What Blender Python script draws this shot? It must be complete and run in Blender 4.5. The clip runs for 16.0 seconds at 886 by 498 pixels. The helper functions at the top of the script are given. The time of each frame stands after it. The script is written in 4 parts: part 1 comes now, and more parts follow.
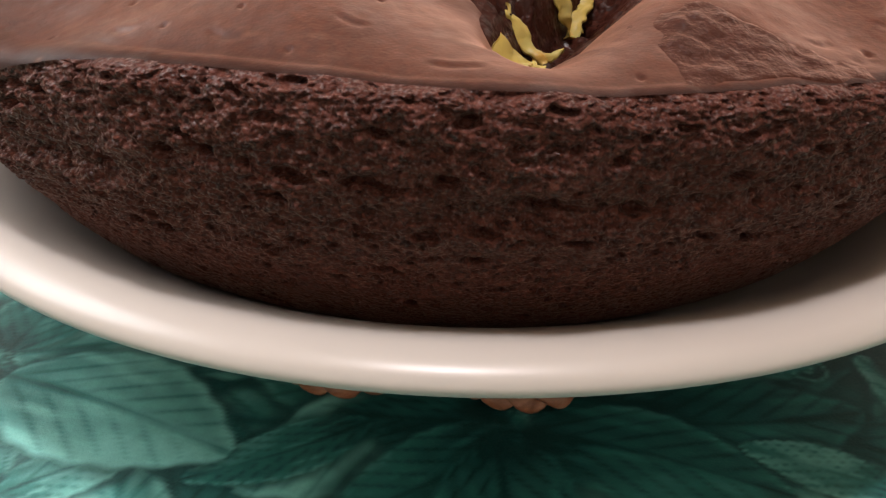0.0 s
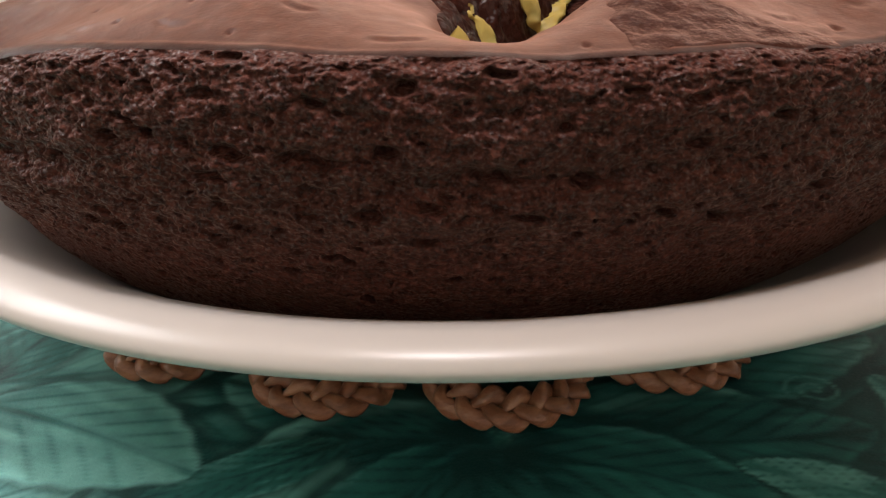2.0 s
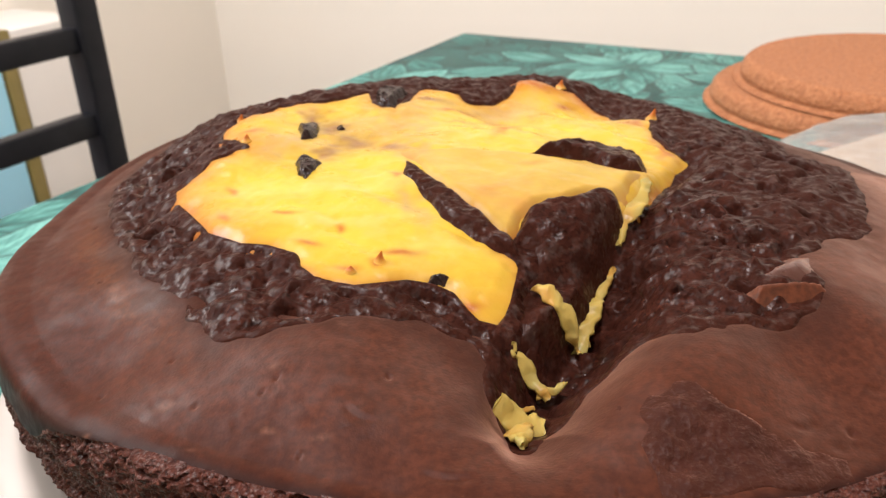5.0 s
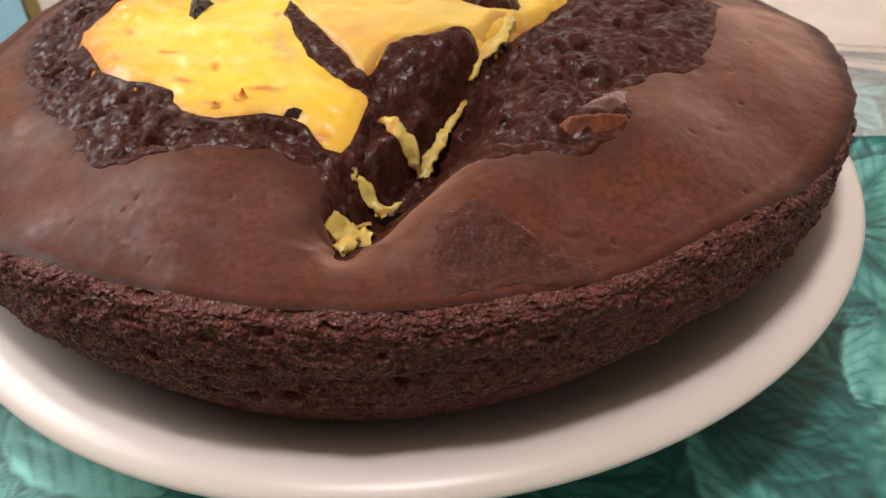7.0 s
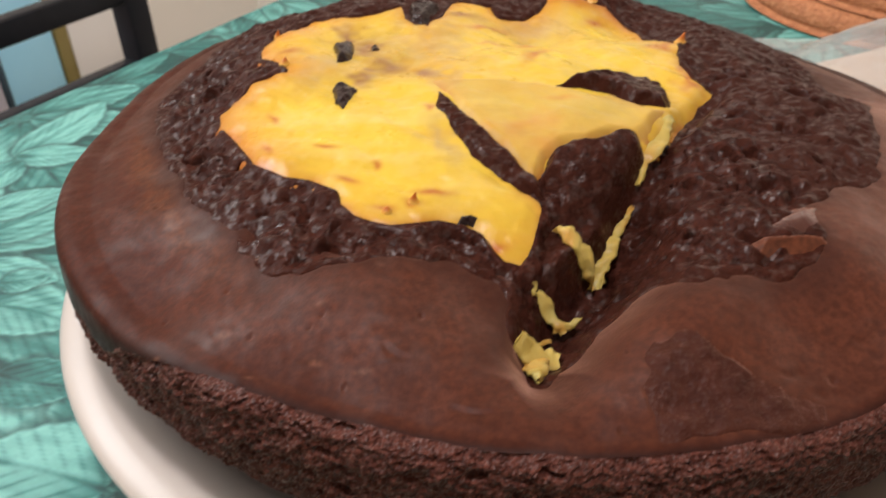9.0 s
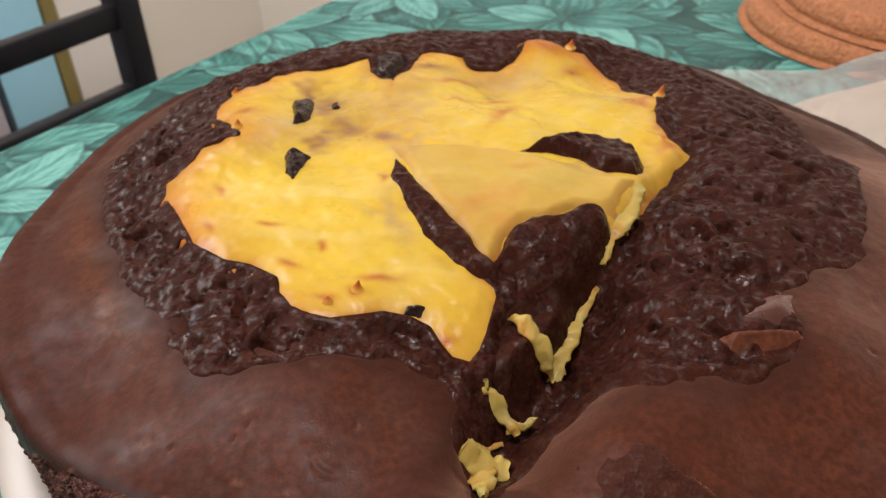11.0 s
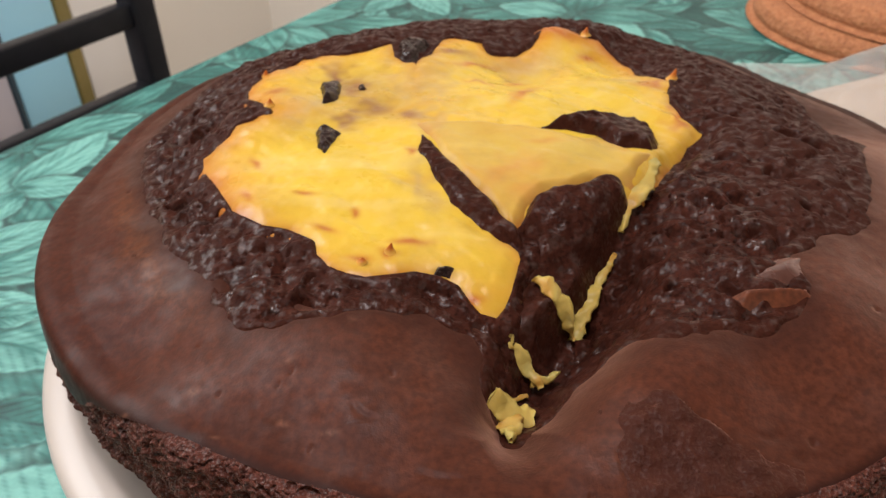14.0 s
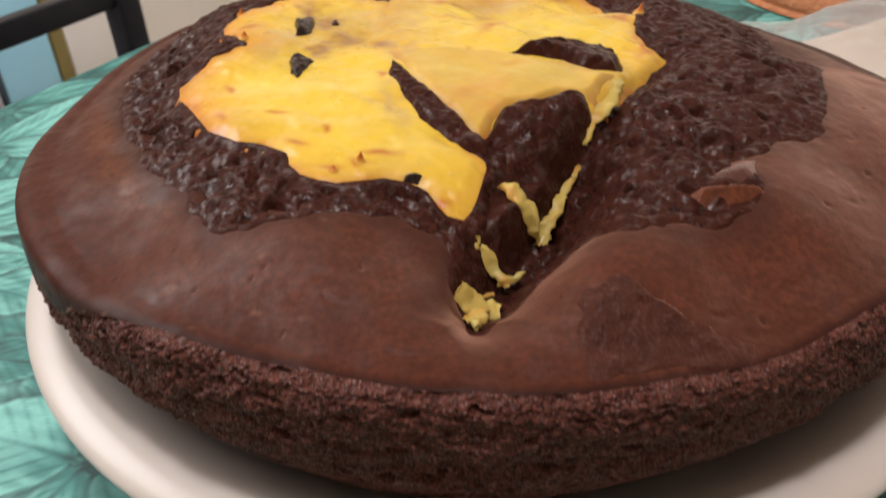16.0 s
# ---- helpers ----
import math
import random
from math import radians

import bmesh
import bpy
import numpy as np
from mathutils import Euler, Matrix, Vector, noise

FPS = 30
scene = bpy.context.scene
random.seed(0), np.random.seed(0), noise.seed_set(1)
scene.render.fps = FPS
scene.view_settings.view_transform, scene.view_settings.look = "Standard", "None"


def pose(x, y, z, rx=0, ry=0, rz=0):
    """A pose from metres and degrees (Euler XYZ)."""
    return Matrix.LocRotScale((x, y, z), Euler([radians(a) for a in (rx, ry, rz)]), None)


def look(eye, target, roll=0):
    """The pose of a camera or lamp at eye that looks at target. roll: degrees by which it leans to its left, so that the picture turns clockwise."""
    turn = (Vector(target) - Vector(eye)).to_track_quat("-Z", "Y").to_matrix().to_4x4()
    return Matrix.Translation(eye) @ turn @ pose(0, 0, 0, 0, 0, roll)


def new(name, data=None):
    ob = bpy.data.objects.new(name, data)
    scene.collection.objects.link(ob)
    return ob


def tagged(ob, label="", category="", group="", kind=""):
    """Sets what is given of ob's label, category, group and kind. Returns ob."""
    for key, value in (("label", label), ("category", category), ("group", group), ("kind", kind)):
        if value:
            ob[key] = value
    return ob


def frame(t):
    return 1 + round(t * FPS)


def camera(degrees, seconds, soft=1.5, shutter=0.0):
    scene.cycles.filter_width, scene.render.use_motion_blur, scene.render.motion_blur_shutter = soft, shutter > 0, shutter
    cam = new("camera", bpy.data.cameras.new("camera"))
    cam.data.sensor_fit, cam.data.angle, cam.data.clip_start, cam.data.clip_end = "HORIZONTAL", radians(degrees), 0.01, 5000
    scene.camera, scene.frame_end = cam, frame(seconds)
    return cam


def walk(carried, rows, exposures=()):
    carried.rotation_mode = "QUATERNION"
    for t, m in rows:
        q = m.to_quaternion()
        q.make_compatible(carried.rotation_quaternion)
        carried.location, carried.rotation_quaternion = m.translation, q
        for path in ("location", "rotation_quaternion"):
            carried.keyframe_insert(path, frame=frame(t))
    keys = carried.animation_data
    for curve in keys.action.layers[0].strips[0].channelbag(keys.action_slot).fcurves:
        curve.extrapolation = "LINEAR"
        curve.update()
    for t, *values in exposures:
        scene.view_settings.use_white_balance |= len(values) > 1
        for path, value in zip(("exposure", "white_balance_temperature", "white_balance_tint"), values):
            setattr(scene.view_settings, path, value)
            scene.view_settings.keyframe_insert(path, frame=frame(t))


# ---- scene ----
cam = camera(56.85, 16.0, soft=1.3, shutter=0.3)
ROWS = [
    (0, -0.0079, -0.2322, 0.1094, 61.56, -0.50, 0.16),
    (0.5, -0.0013, -0.2277, 0.0971, 64.97, 0.39, 1.32),
    (1, 0.0059, -0.2337, 0.0910, 66.77, 1.50, 1.83),
    (1.5, 0.0059, -0.2343, 0.0936, 67.21, 1.84, 2.06),
    (2, 0.0061, -0.2339, 0.0928, 67.90, 1.87, 2.57),
    (2.5, 0.0061, -0.2355, 0.0952, 68.19, 1.90, 2.57),
    (3, 0.0061, -0.2345, 0.0944, 68.14, 1.93, 2.55),
    (3.5, 0.0066, -0.2331, 0.0993, 68.08, 2.10, 2.60),
    (4, 0.0034, -0.2222, 0.1249, 68.42, 1.88, 3.30),
    (4.2, 0.0020, -0.2204, 0.1344, 68.49, 1.88, 3.83),
    (6.3, 0.0281, -0.2124, 0.1846, 53.43, 2.00, 4.83),
    (6.5, 0.0407, -0.2209, 0.1758, 53.11, 2.24, 4.69),
    (7, 0.0440, -0.2334, 0.1740, 52.49, 2.67, 5.91),
    (7.5, 0.0210, -0.2366, 0.1724, 53.30, 2.28, 6.56),
    (8, 0.0040, -0.2324, 0.1771, 53.73, 1.99, 7.51),
    (8.5, -0.0061, -0.2284, 0.1810, 54.15, 1.71, 7.18),
    (9, 0.0025, -0.2200, 0.1851, 54.66, 1.07, 6.74),
    (9.2, 0.0074, -0.2145, 0.1917, 54.89, 0.78, 6.72),
    (11.5, 0.0138, -0.1980, 0.1908, 55.40, 1.83, 7.39),
    (12, 0.0124, -0.1978, 0.1899, 55.00, 1.82, 7.46),
    (12.5, 0.0082, -0.1994, 0.1870, 54.98, 1.65, 7.64),
    (13, 0.0066, -0.2050, 0.1874, 55.09, 1.64, 7.77),
    (13.5, 0.0096, -0.2093, 0.1882, 55.43, 1.76, 7.69),
    (14, 0.0105, -0.2121, 0.1901, 55.61, 1.78, 7.67),
    (14.5, 0.0108, -0.2107, 0.1936, 55.94, 1.75, 7.66),
    (15, 0.0134, -0.2085, 0.1893, 55.89, 1.91, 7.35),
    (15.5, 0.0147, -0.2090, 0.1885, 55.49, 2.08, 7.20),
    (16, 0.0167, -0.2272, 0.1778, 55.02, 2.12, 6.56),
]
walk(cam, [(t, pose(x, y, z, rx, ry, rz)) for t, x, y, z, rx, ry, rz in ROWS],
     exposures=[(0.0, 0.08), (3.2, 0.0), (3.5, 0.12), (4.0, 0.25), (4.4, 0.25), (6.3, 0.15), (7.5, 0.15), (9.0, -0.06), (11.3, -0.2), (16.0, -0.12)])
cam.data.dof.use_dof, cam.data.dof.focus_distance, cam.data.dof.aperture_fstop = True, 0.140, 45.0

# ---- light: a ceiling lamp above the table, daylight fill from an unseen window at the side ----
world = bpy.data.worlds.new("world")
scene.world = world
world.use_nodes = True
world.node_tree.nodes["Background"].inputs[0].default_value = (0.9, 0.95, 1.0, 1)
world.node_tree.nodes["Background"].inputs[1].default_value = 0.05


def area_lamp(name, eye, target, size, power, color, shape="DISK"):
    lamp = bpy.data.lights.new(name, "AREA")
    lamp.shape, lamp.size, lamp.energy, lamp.color = shape, size, power, color
    ob = new(name, lamp)
    ob.matrix_world = look(eye, target)
    return ob


globe = bpy.data.lights.new("ceiling_light", "POINT")
globe.energy, globe.shadow_soft_size, globe.color = 56, 0.09, (1.0, 0.935, 0.975)
new("ceiling_light", globe).location = (-0.05, -0.17, 1.42)
area_lamp("window_light", (-1.12, 0.34, 0.92), (0.10, 0.10, 0.10), 0.9, 25.0, (0.97, 0.97, 1.0), "SQUARE")


# ---- numeric noise ----
def lattice(i, j, k, seed):
    n = (i * 374761393 + j * 668265263 + k * 2147483647 + seed * 974634777) & 0xFFFFFFFF
    n = ((n ^ (n >> 13)) * 1274126177) & 0xFFFFFFFF
    n = ((n ^ (n >> 16)) * 2246822519) & 0xFFFFFFFF
    return ((n ^ (n >> 15)) & 0xFFFFFF) / 16777215.0


def smooth_noise(p, seed=0):
    """Value noise in -1..1 at the points p (n, 3)."""
    b = np.floor(p).astype(np.int64)
    f = p - b
    f = f * f * f * (f * (f * 6 - 15) + 10)
    out = 0
    for dx in (0, 1):
        for dy in (0, 1):
            for dz in (0, 1):
                w = (f[:, 0] if dx else 1 - f[:, 0]) * (f[:, 1] if dy else 1 - f[:, 1]) * (f[:, 2] if dz else 1 - f[:, 2])
                out = out + w * lattice(b[:, 0] + dx, b[:, 1] + dy, b[:, 2] + dz, seed)
    return 2 * out - 1


def fractal(p, octaves=3, seed=0):
    out, a = 0, 1.0
    for o in range(octaves):
        out = out + a * smooth_noise(p * 2 ** o + 17.3 * o, seed + o)
        a *= 0.5
    return out / 1.6


def cells(p, seed=0):
    """Distance to the nearest scattered point, and that point's random number."""
    b = np.floor(p).astype(np.int64)
    best = np.full(len(p), 9.0)
    owner = b.copy()
    for dx in (-1, 0, 1):
        for dy in (-1, 0, 1):
            for dz in (-1, 0, 1):
                i, j, k = b[:, 0] + dx, b[:, 1] + dy, b[:, 2] + dz
                q = np.stack([i + lattice(i, j, k, seed), j + lattice(i, j, k, seed + 1), k + lattice(i, j, k, seed + 2)], 1)
                d = np.linalg.norm(q - p, axis=1)
                near = d < best
                best[near] = d[near]
                owner[near] = np.stack([i, j, k], 1)[near]
    return best, lattice(owner[:, 0], owner[:, 1], owner[:, 2], seed + 3)


def step(a, b, x):
    t = np.clip((x - a) / (b - a), 0, 1)
    return t * t * (3 - 2 * t)


def outline_distance(x, y, poly):
    """Signed distance to a closed outline: negative inside."""
    pts = np.array(poly, float) / 1000
    best = np.full(x.shape, 9.0)
    inside = np.zeros(x.shape, bool)
    for a, b in zip(pts, np.roll(pts, -1, 0)):
        e = b - a
        t = np.clip(((x - a[0]) * e[0] + (y - a[1]) * e[1]) / (e @ e + 1e-12), 0, 1)
        best = np.minimum(best, np.hypot(x - a[0] - t * e[0], y - a[1] - t * e[1]))
        cross = (a[1] > y) != (b[1] > y)
        if e[1] != 0:
            inside ^= cross & (x < e[0] * (y - a[1]) / e[1] + a[0])
    return np.where(inside, -best, best)


# ---- materials ----
def srgb(r, g, b):
    return tuple((c / 12.92 if c <= 0.04045 else ((c + 0.055) / 1.055) ** 2.4) for c in (r / 255, g / 255, b / 255)) + (1.0,)


def material(name, colors, scale=100.0, detail=6.0, rough=(0.5, 0.6), bumps=(), metal=0.0, specular=0.5, coat=0.0, stretch=(1, 1, 1),
             subsurface=0.0, fine=None, attribute=None, attribute2=None, sheen=0.0, gloss=None, pigment=None, dry=None, velvet=None, shine=None):
    """colors: stops of a ramp over noise; bumps: (kind, scale per metre, strength, depth in metres); fine: a second, finer mottling;
    pigment: a colour attribute that the mottling tints; dry: an attribute that takes the gloss away; velvet: one that gives the sheen;
    shine: one that adds gloss."""
    m = bpy.data.materials.new(name)
    m.use_nodes = True
    nt = m.node_tree
    bsdf = nt.nodes["Principled BSDF"]
    coord = nt.nodes.new("ShaderNodeTexCoord")
    mapping = nt.nodes.new("ShaderNodeMapping")
    mapping.inputs["Scale"].default_value = stretch
    nt.links.new(coord.outputs["Object"], mapping.inputs["Vector"])
    tex = nt.nodes.new("ShaderNodeTexNoise")
    tex.inputs["Scale"].default_value, tex.inputs["Detail"].default_value, tex.inputs["Roughness"].default_value = scale, detail, 0.6
    nt.links.new(mapping.outputs[0], tex.inputs["Vector"])
    ramp = nt.nodes.new("ShaderNodeValToRGB")
    while len(ramp.color_ramp.elements) < len(colors):
        ramp.color_ramp.elements.new(0.5)
    for i, (e, c) in enumerate(zip(ramp.color_ramp.elements, colors)):
        e.position = 0.28 + 0.44 * i / max(1, len(colors) - 1)
        e.color = c
    nt.links.new(tex.outputs["Fac"], ramp.inputs["Fac"])
    color = ramp.outputs["Color"]
    if pigment:
        stain = nt.nodes.new("ShaderNodeAttribute")
        stain.attribute_name = pigment
        tint = nt.nodes.new("ShaderNodeVectorMath")
        tint.operation = "MULTIPLY"
        nt.links.new(color, tint.inputs[0])
        nt.links.new(stain.outputs["Color"], tint.inputs[1])
        color = tint.outputs[0]
    if fine:
        kind, s, tone, amount = fine
        t2 = nt.nodes.new("ShaderNodeTexNoise")
        t2.inputs["Scale"].default_value, t2.inputs["Detail"].default_value = s, 3
        nt.links.new(mapping.outputs[0], t2.inputs["Vector"])
        r2 = nt.nodes.new("ShaderNodeValToRGB")
        r2.color_ramp.elements[0].position, r2.color_ramp.elements[1].position = (0.5, 0.72) if kind == "spots" else (0.35, 0.65)
        nt.links.new(t2.outputs["Fac"], r2.inputs["Fac"])
        mul = nt.nodes.new("ShaderNodeMath")
        mul.operation = "MULTIPLY"
        mul.inputs[1].default_value = amount
        nt.links.new(r2.outputs["Color"], mul.inputs[0])
        mix = nt.nodes.new("ShaderNodeMix")
        mix.data_type = "RGBA"
        nt.links.new(mul.outputs[0], mix.inputs["Factor"])
        nt.links.new(color, mix.inputs["A"])
        mix.inputs["B"].default_value = tone
        color = mix.outputs["Result"]
    for label, tone in [a for a in (attribute, attribute2) if a]:
        at = nt.nodes.new("ShaderNodeAttribute")
        at.attribute_name = label
        mix = nt.nodes.new("ShaderNodeMix")
        mix.data_type = "RGBA"
        nt.links.new(at.outputs["Fac"], mix.inputs["Factor"])
        nt.links.new(color, mix.inputs["A"])
        mix.inputs["B"].default_value = tone
        color = mix.outputs["Result"]
    nt.links.new(color, bsdf.inputs["Base Color"])
    rr = nt.nodes.new("ShaderNodeMapRange")
    rr.inputs["From Min"].default_value, rr.inputs["From Max"].default_value = 0.3, 0.7
    rr.inputs["To Min"].default_value, rr.inputs["To Max"].default_value = rough
    t3 = nt.nodes.new("ShaderNodeTexNoise")
    t3.inputs["Scale"].default_value, t3.inputs["Detail"].default_value = scale * 2.3, 4
    nt.links.new(mapping.outputs[0], t3.inputs["Vector"])
    nt.links.new(t3.outputs["Fac"], rr.inputs["Value"])
    rough_out = rr.outputs["Result"]
    if dry:
        at = nt.nodes.new("ShaderNodeAttribute")
        at.attribute_name = dry
        blur = nt.nodes.new("ShaderNodeMix")
        nt.links.new(at.outputs["Fac"], blur.inputs["Factor"])
        nt.links.new(rough_out, blur.inputs["A"])
        blur.inputs["B"].default_value = 0.55
        rough_out = blur.outputs["Result"]
    nt.links.new(rough_out, bsdf.inputs["Roughness"])
    bsdf.inputs["Metallic"].default_value = metal
    bsdf.inputs["Specular IOR Level"].default_value = specular
    if gloss:
        low, high, s = gloss
        t4 = nt.nodes.new("ShaderNodeTexNoise")
        t4.inputs["Scale"].default_value, t4.inputs["Detail"].default_value = s, 5
        nt.links.new(mapping.outputs[0], t4.inputs["Vector"])
        wet = nt.nodes.new("ShaderNodeMapRange")
        wet.inputs["From Min"].default_value, wet.inputs["From Max"].default_value = 0.50, 0.68
        wet.inputs["To Min"].default_value, wet.inputs["To Max"].default_value = low, high
        nt.links.new(t4.outputs["Fac"], wet.inputs["Value"])
        level = wet.outputs["Result"]
        if shine:
            extra_gloss = nt.nodes.new("ShaderNodeAttribute")
            extra_gloss.attribute_name = shine
            both = nt.nodes.new("ShaderNodeMath")
            both.operation = "ADD"
            nt.links.new(level, both.inputs[0])
            nt.links.new(extra_gloss.outputs["Fac"], both.inputs[1])
            level = both.outputs[0]
        nt.links.new(level, bsdf.inputs["Specular IOR Level"])
    bsdf.inputs["Coat Weight"].default_value = coat
    bsdf.inputs["Coat Roughness"].default_value = 0.12
    bsdf.inputs["Sheen Weight"].default_value = sheen
    if velvet:
        sheen_weight = nt.nodes.new("ShaderNodeAttribute")
        sheen_weight.attribute_name = velvet
        nt.links.new(sheen_weight.outputs["Fac"], bsdf.inputs["Sheen Weight"])
    bsdf.inputs["Sheen Roughness"].default_value = 0.40
    bsdf.inputs["Sheen Tint"].default_value = (1.0, 0.56, 0.42, 1)
    if subsurface:
        bsdf.inputs["Subsurface Weight"].default_value = subsurface
        bsdf.inputs["Subsurface Radius"].default_value = (1.0, 0.6, 0.2)
        bsdf.inputs["Subsurface Scale"].default_value = 0.003
    last = None
    for kind, s, strength, depth in bumps:
        b = nt.nodes.new("ShaderNodeBump")
        b.inputs["Strength"].default_value, b.inputs["Distance"].default_value = strength, depth
        if kind == "cells":
            t = nt.nodes.new("ShaderNodeTexVoronoi")
            out = t.outputs["Distance"]
        else:
            t = nt.nodes.new("ShaderNodeTexNoise")
            t.inputs["Detail"].default_value = 4
            out = t.outputs["Fac"]
        t.inputs["Scale"].default_value = s
        nt.links.new(mapping.outputs[0], t.inputs["Vector"])
        nt.links.new(out, b.inputs["Height"])
        if last:
            nt.links.new(last.outputs[0], b.inputs["Normal"])
        last = b
    if last:
        nt.links.new(last.outputs[0], bsdf.inputs["Normal"])
    return m


CRUST = material("chocolate_crust", [(0.80, 0.76, 0.74, 1), (1.0, 1.0, 1.0, 1), (1.2, 1.26, 1.30, 1)], 120, 7, (0.36, 0.52),
                 [("noise", 1900, 0.20, 0.0003), ("noise", 620, 0.10, 0.0004), ("cells", 330, 0.10, 0.0005), ("noise", 60, 0.12, 0.0010)], gloss=(0.05, 0.12, 90),
                 fine=("mottle", 700, (0.024, 0.0070, 0.0042, 1), 0.62), pigment="stain", velvet="velvet", shine="shine")
# the fine dark spots paint the shade inside tiny pores
CRUMB = material("open_chocolate_crumb", [(0.017, 0.0050, 0.0033, 1), (0.033, 0.0100, 0.0065, 1), (0.058, 0.0185, 0.0122, 1)], 240, 8, (0.24, 0.44),
                 [("cells", 900, 0.30, 0.0005), ("noise", 2400, 0.14, 0.0003)], gloss=(0.03, 0.36, 420), attribute=("blend", (0.036, 0.0115, 0.0070, 1)), dry="dry",
                 attribute2=("dry", (0.036, 0.0124, 0.0085, 1)), fine=("spots", 1050, (0.006, 0.0020, 0.0015, 1), 0.75))
ROUGH = material("rough_crust_patch", [(0.022, 0.0066, 0.0044, 1), (0.038, 0.0116, 0.0074, 1), (0.056, 0.0178, 0.0114, 1)], 150, 8, (0.34, 0.52),
                 [("noise", 600, 0.6, 0.0008), ("noise", 2000, 0.4, 0.0003)], gloss=(0.04, 0.16, 1200), sheen=0.45, attribute=("blend", (0.045, 0.0140, 0.0082, 1)))
# here too dark spots stand for shade in pores too small to model
SIDE = material("porous_chocolate_side", [(0.030, 0.0084, 0.0056, 1), (0.067, 0.0212, 0.0146, 1), (0.126, 0.0440, 0.0312, 1)], 700, 6, (0.30, 0.58),
                [("cells", 1200, 0.7, 0.0005), ("noise", 2600, 0.5, 0.0004)], gloss=(0.05, 0.65, 1700), stretch=(1, 1, 1.2),
                fine=("spots", 1100, (0.008, 0.0024, 0.0018, 1), 0.80), sheen=0.10)
CUSTARD = material("baked_yellow_custard", [(0.86, 0.84, 0.78, 1), (1.0, 1.0, 1.0, 1), (1.06, 1.08, 1.16, 1)], 60, 7, (0.24, 0.42),
                   [("noise", 220, 0.18, 0.0008), ("noise", 700, 0.14, 0.0004)], specular=0.10, subsurface=0.15, pigment="stain", gloss=(0.10, 0.55, 140))
CUSTARD_PALE = material("pale_custard_skin", [(0.84, 0.82, 0.76, 1), (1.0, 1.0, 1.0, 1), (1.06, 1.08, 1.15, 1)], 80, 6, (0.30, 0.44),
                        [("noise", 300, 0.25, 0.0006)], specular=0.18, subsurface=0.15, pigment="stain")
GLAZED = material("glossy_brown_skin", [(0.045, 0.0160, 0.0120, 1), (0.075, 0.0300, 0.0230, 1)], 120, 5, (0.20, 0.32), [("noise", 500, 0.2, 0.0005)], specular=0.6, sheen=0.5)
CHIP = material("dark_chocolate_lump", [(0.010, 0.0040, 0.0032, 1), (0.024, 0.0090, 0.0068, 1)], 300, 6, (0.16, 0.32), [("noise", 800, 0.5, 0.0006)], specular=0.22)
PLATE = material("cream_glazed_ceramic", [(0.436, 0.400, 0.362, 1), (0.464, 0.426, 0.387, 1)], 12, 3, (0.28, 0.36), [("noise", 14, 0.02, 0.001)], specular=0.40,
                 coat=0.0)
STRAW = material("woven_palm_straw", [(0.13, 0.048, 0.022, 1), (0.27, 0.112, 0.056, 1), (0.42, 0.22, 0.125, 1)], 150, 6, (0.28, 0.45),
                 [("noise", 900, 0.4, 0.0004)], stretch=(1, 1, 3))
BLACK = material("black_painted_wood", [(0.006, 0.007, 0.010, 1), (0.012, 0.013, 0.018, 1)], 30, 5, (0.35, 0.5), [("noise", 200, 0.15, 0.0005)], specular=0.25)
WALL = material("cream_wall_paint", [(0.84, 0.80, 0.72, 1), (0.87, 0.83, 0.75, 1)], 3, 6, (0.7, 0.85), [("noise", 150, 0.2, 0.001)])
# ceiling and floor stay out of view; dark tones hold down reflected light
CEILING = material("dark_unseen_ceiling", [(0.22, 0.15, 0.09, 1), (0.30, 0.21, 0.13, 1)], 3, 4, (0.8, 0.9), [("noise", 120, 0.2, 0.001)])
FLOOR = material("dark_unseen_floor", [(0.16, 0.135, 0.105, 1), (0.22, 0.19, 0.15, 1)], 6, 6, (0.3, 0.5), [("noise", 80, 0.2, 0.001)])
CORK = material("pressed_cork", [(0.24, 0.085, 0.032, 1), (0.36, 0.142, 0.056, 1), (0.46, 0.205, 0.090, 1)], 330, 8, (0.70, 0.90),
                [("cells", 420, 0.55, 0.0010), ("noise", 1100, 0.6, 0.0005)], fine=("spots", 520, (0.13, 0.045, 0.018, 1), 0.55))
FLATBREAD = material("pale_flatbread", [(0.36, 0.25, 0.17, 1), (0.45, 0.325, 0.235, 1), (0.50, 0.38, 0.285, 1)], 40, 6, (0.6, 0.8),
                     [("noise", 200, 0.4, 0.001)], fine=("spots", 130, (0.42, 0.24, 0.14, 1), 0.4))
BLUE = material("light_blue_lacquer", [(0.34, 0.70, 0.90, 1), (0.38, 0.74, 0.93, 1)], 5, 4, (0.3, 0.45), [("noise", 60, 0.1, 0.001)])
OLIVE = material("olive_painted_edge", [(0.20, 0.16, 0.045, 1), (0.27, 0.21, 0.07, 1)], 20, 4, (0.4, 0.6))
LILAC = material("pale_grey_lacquer", [(0.52, 0.50, 0.56, 1), (0.58, 0.56, 0.62, 1)], 5, 4, (0.3, 0.45))
WHITE = material("white_lacquer", [(0.80, 0.78, 0.74, 1), (0.84, 0.82, 0.78, 1)], 5, 4, (0.3, 0.45))
SLATE = material("dark_slate_edge", [(0.03, 0.06, 0.08, 1), (0.05, 0.08, 0.10, 1)], 20, 4, (0.4, 0.6))
PLASTIC = material("white_plastic", [(0.78, 0.77, 0.74, 1), (0.80, 0.79, 0.77, 1)], 20, 3, (0.3, 0.4))


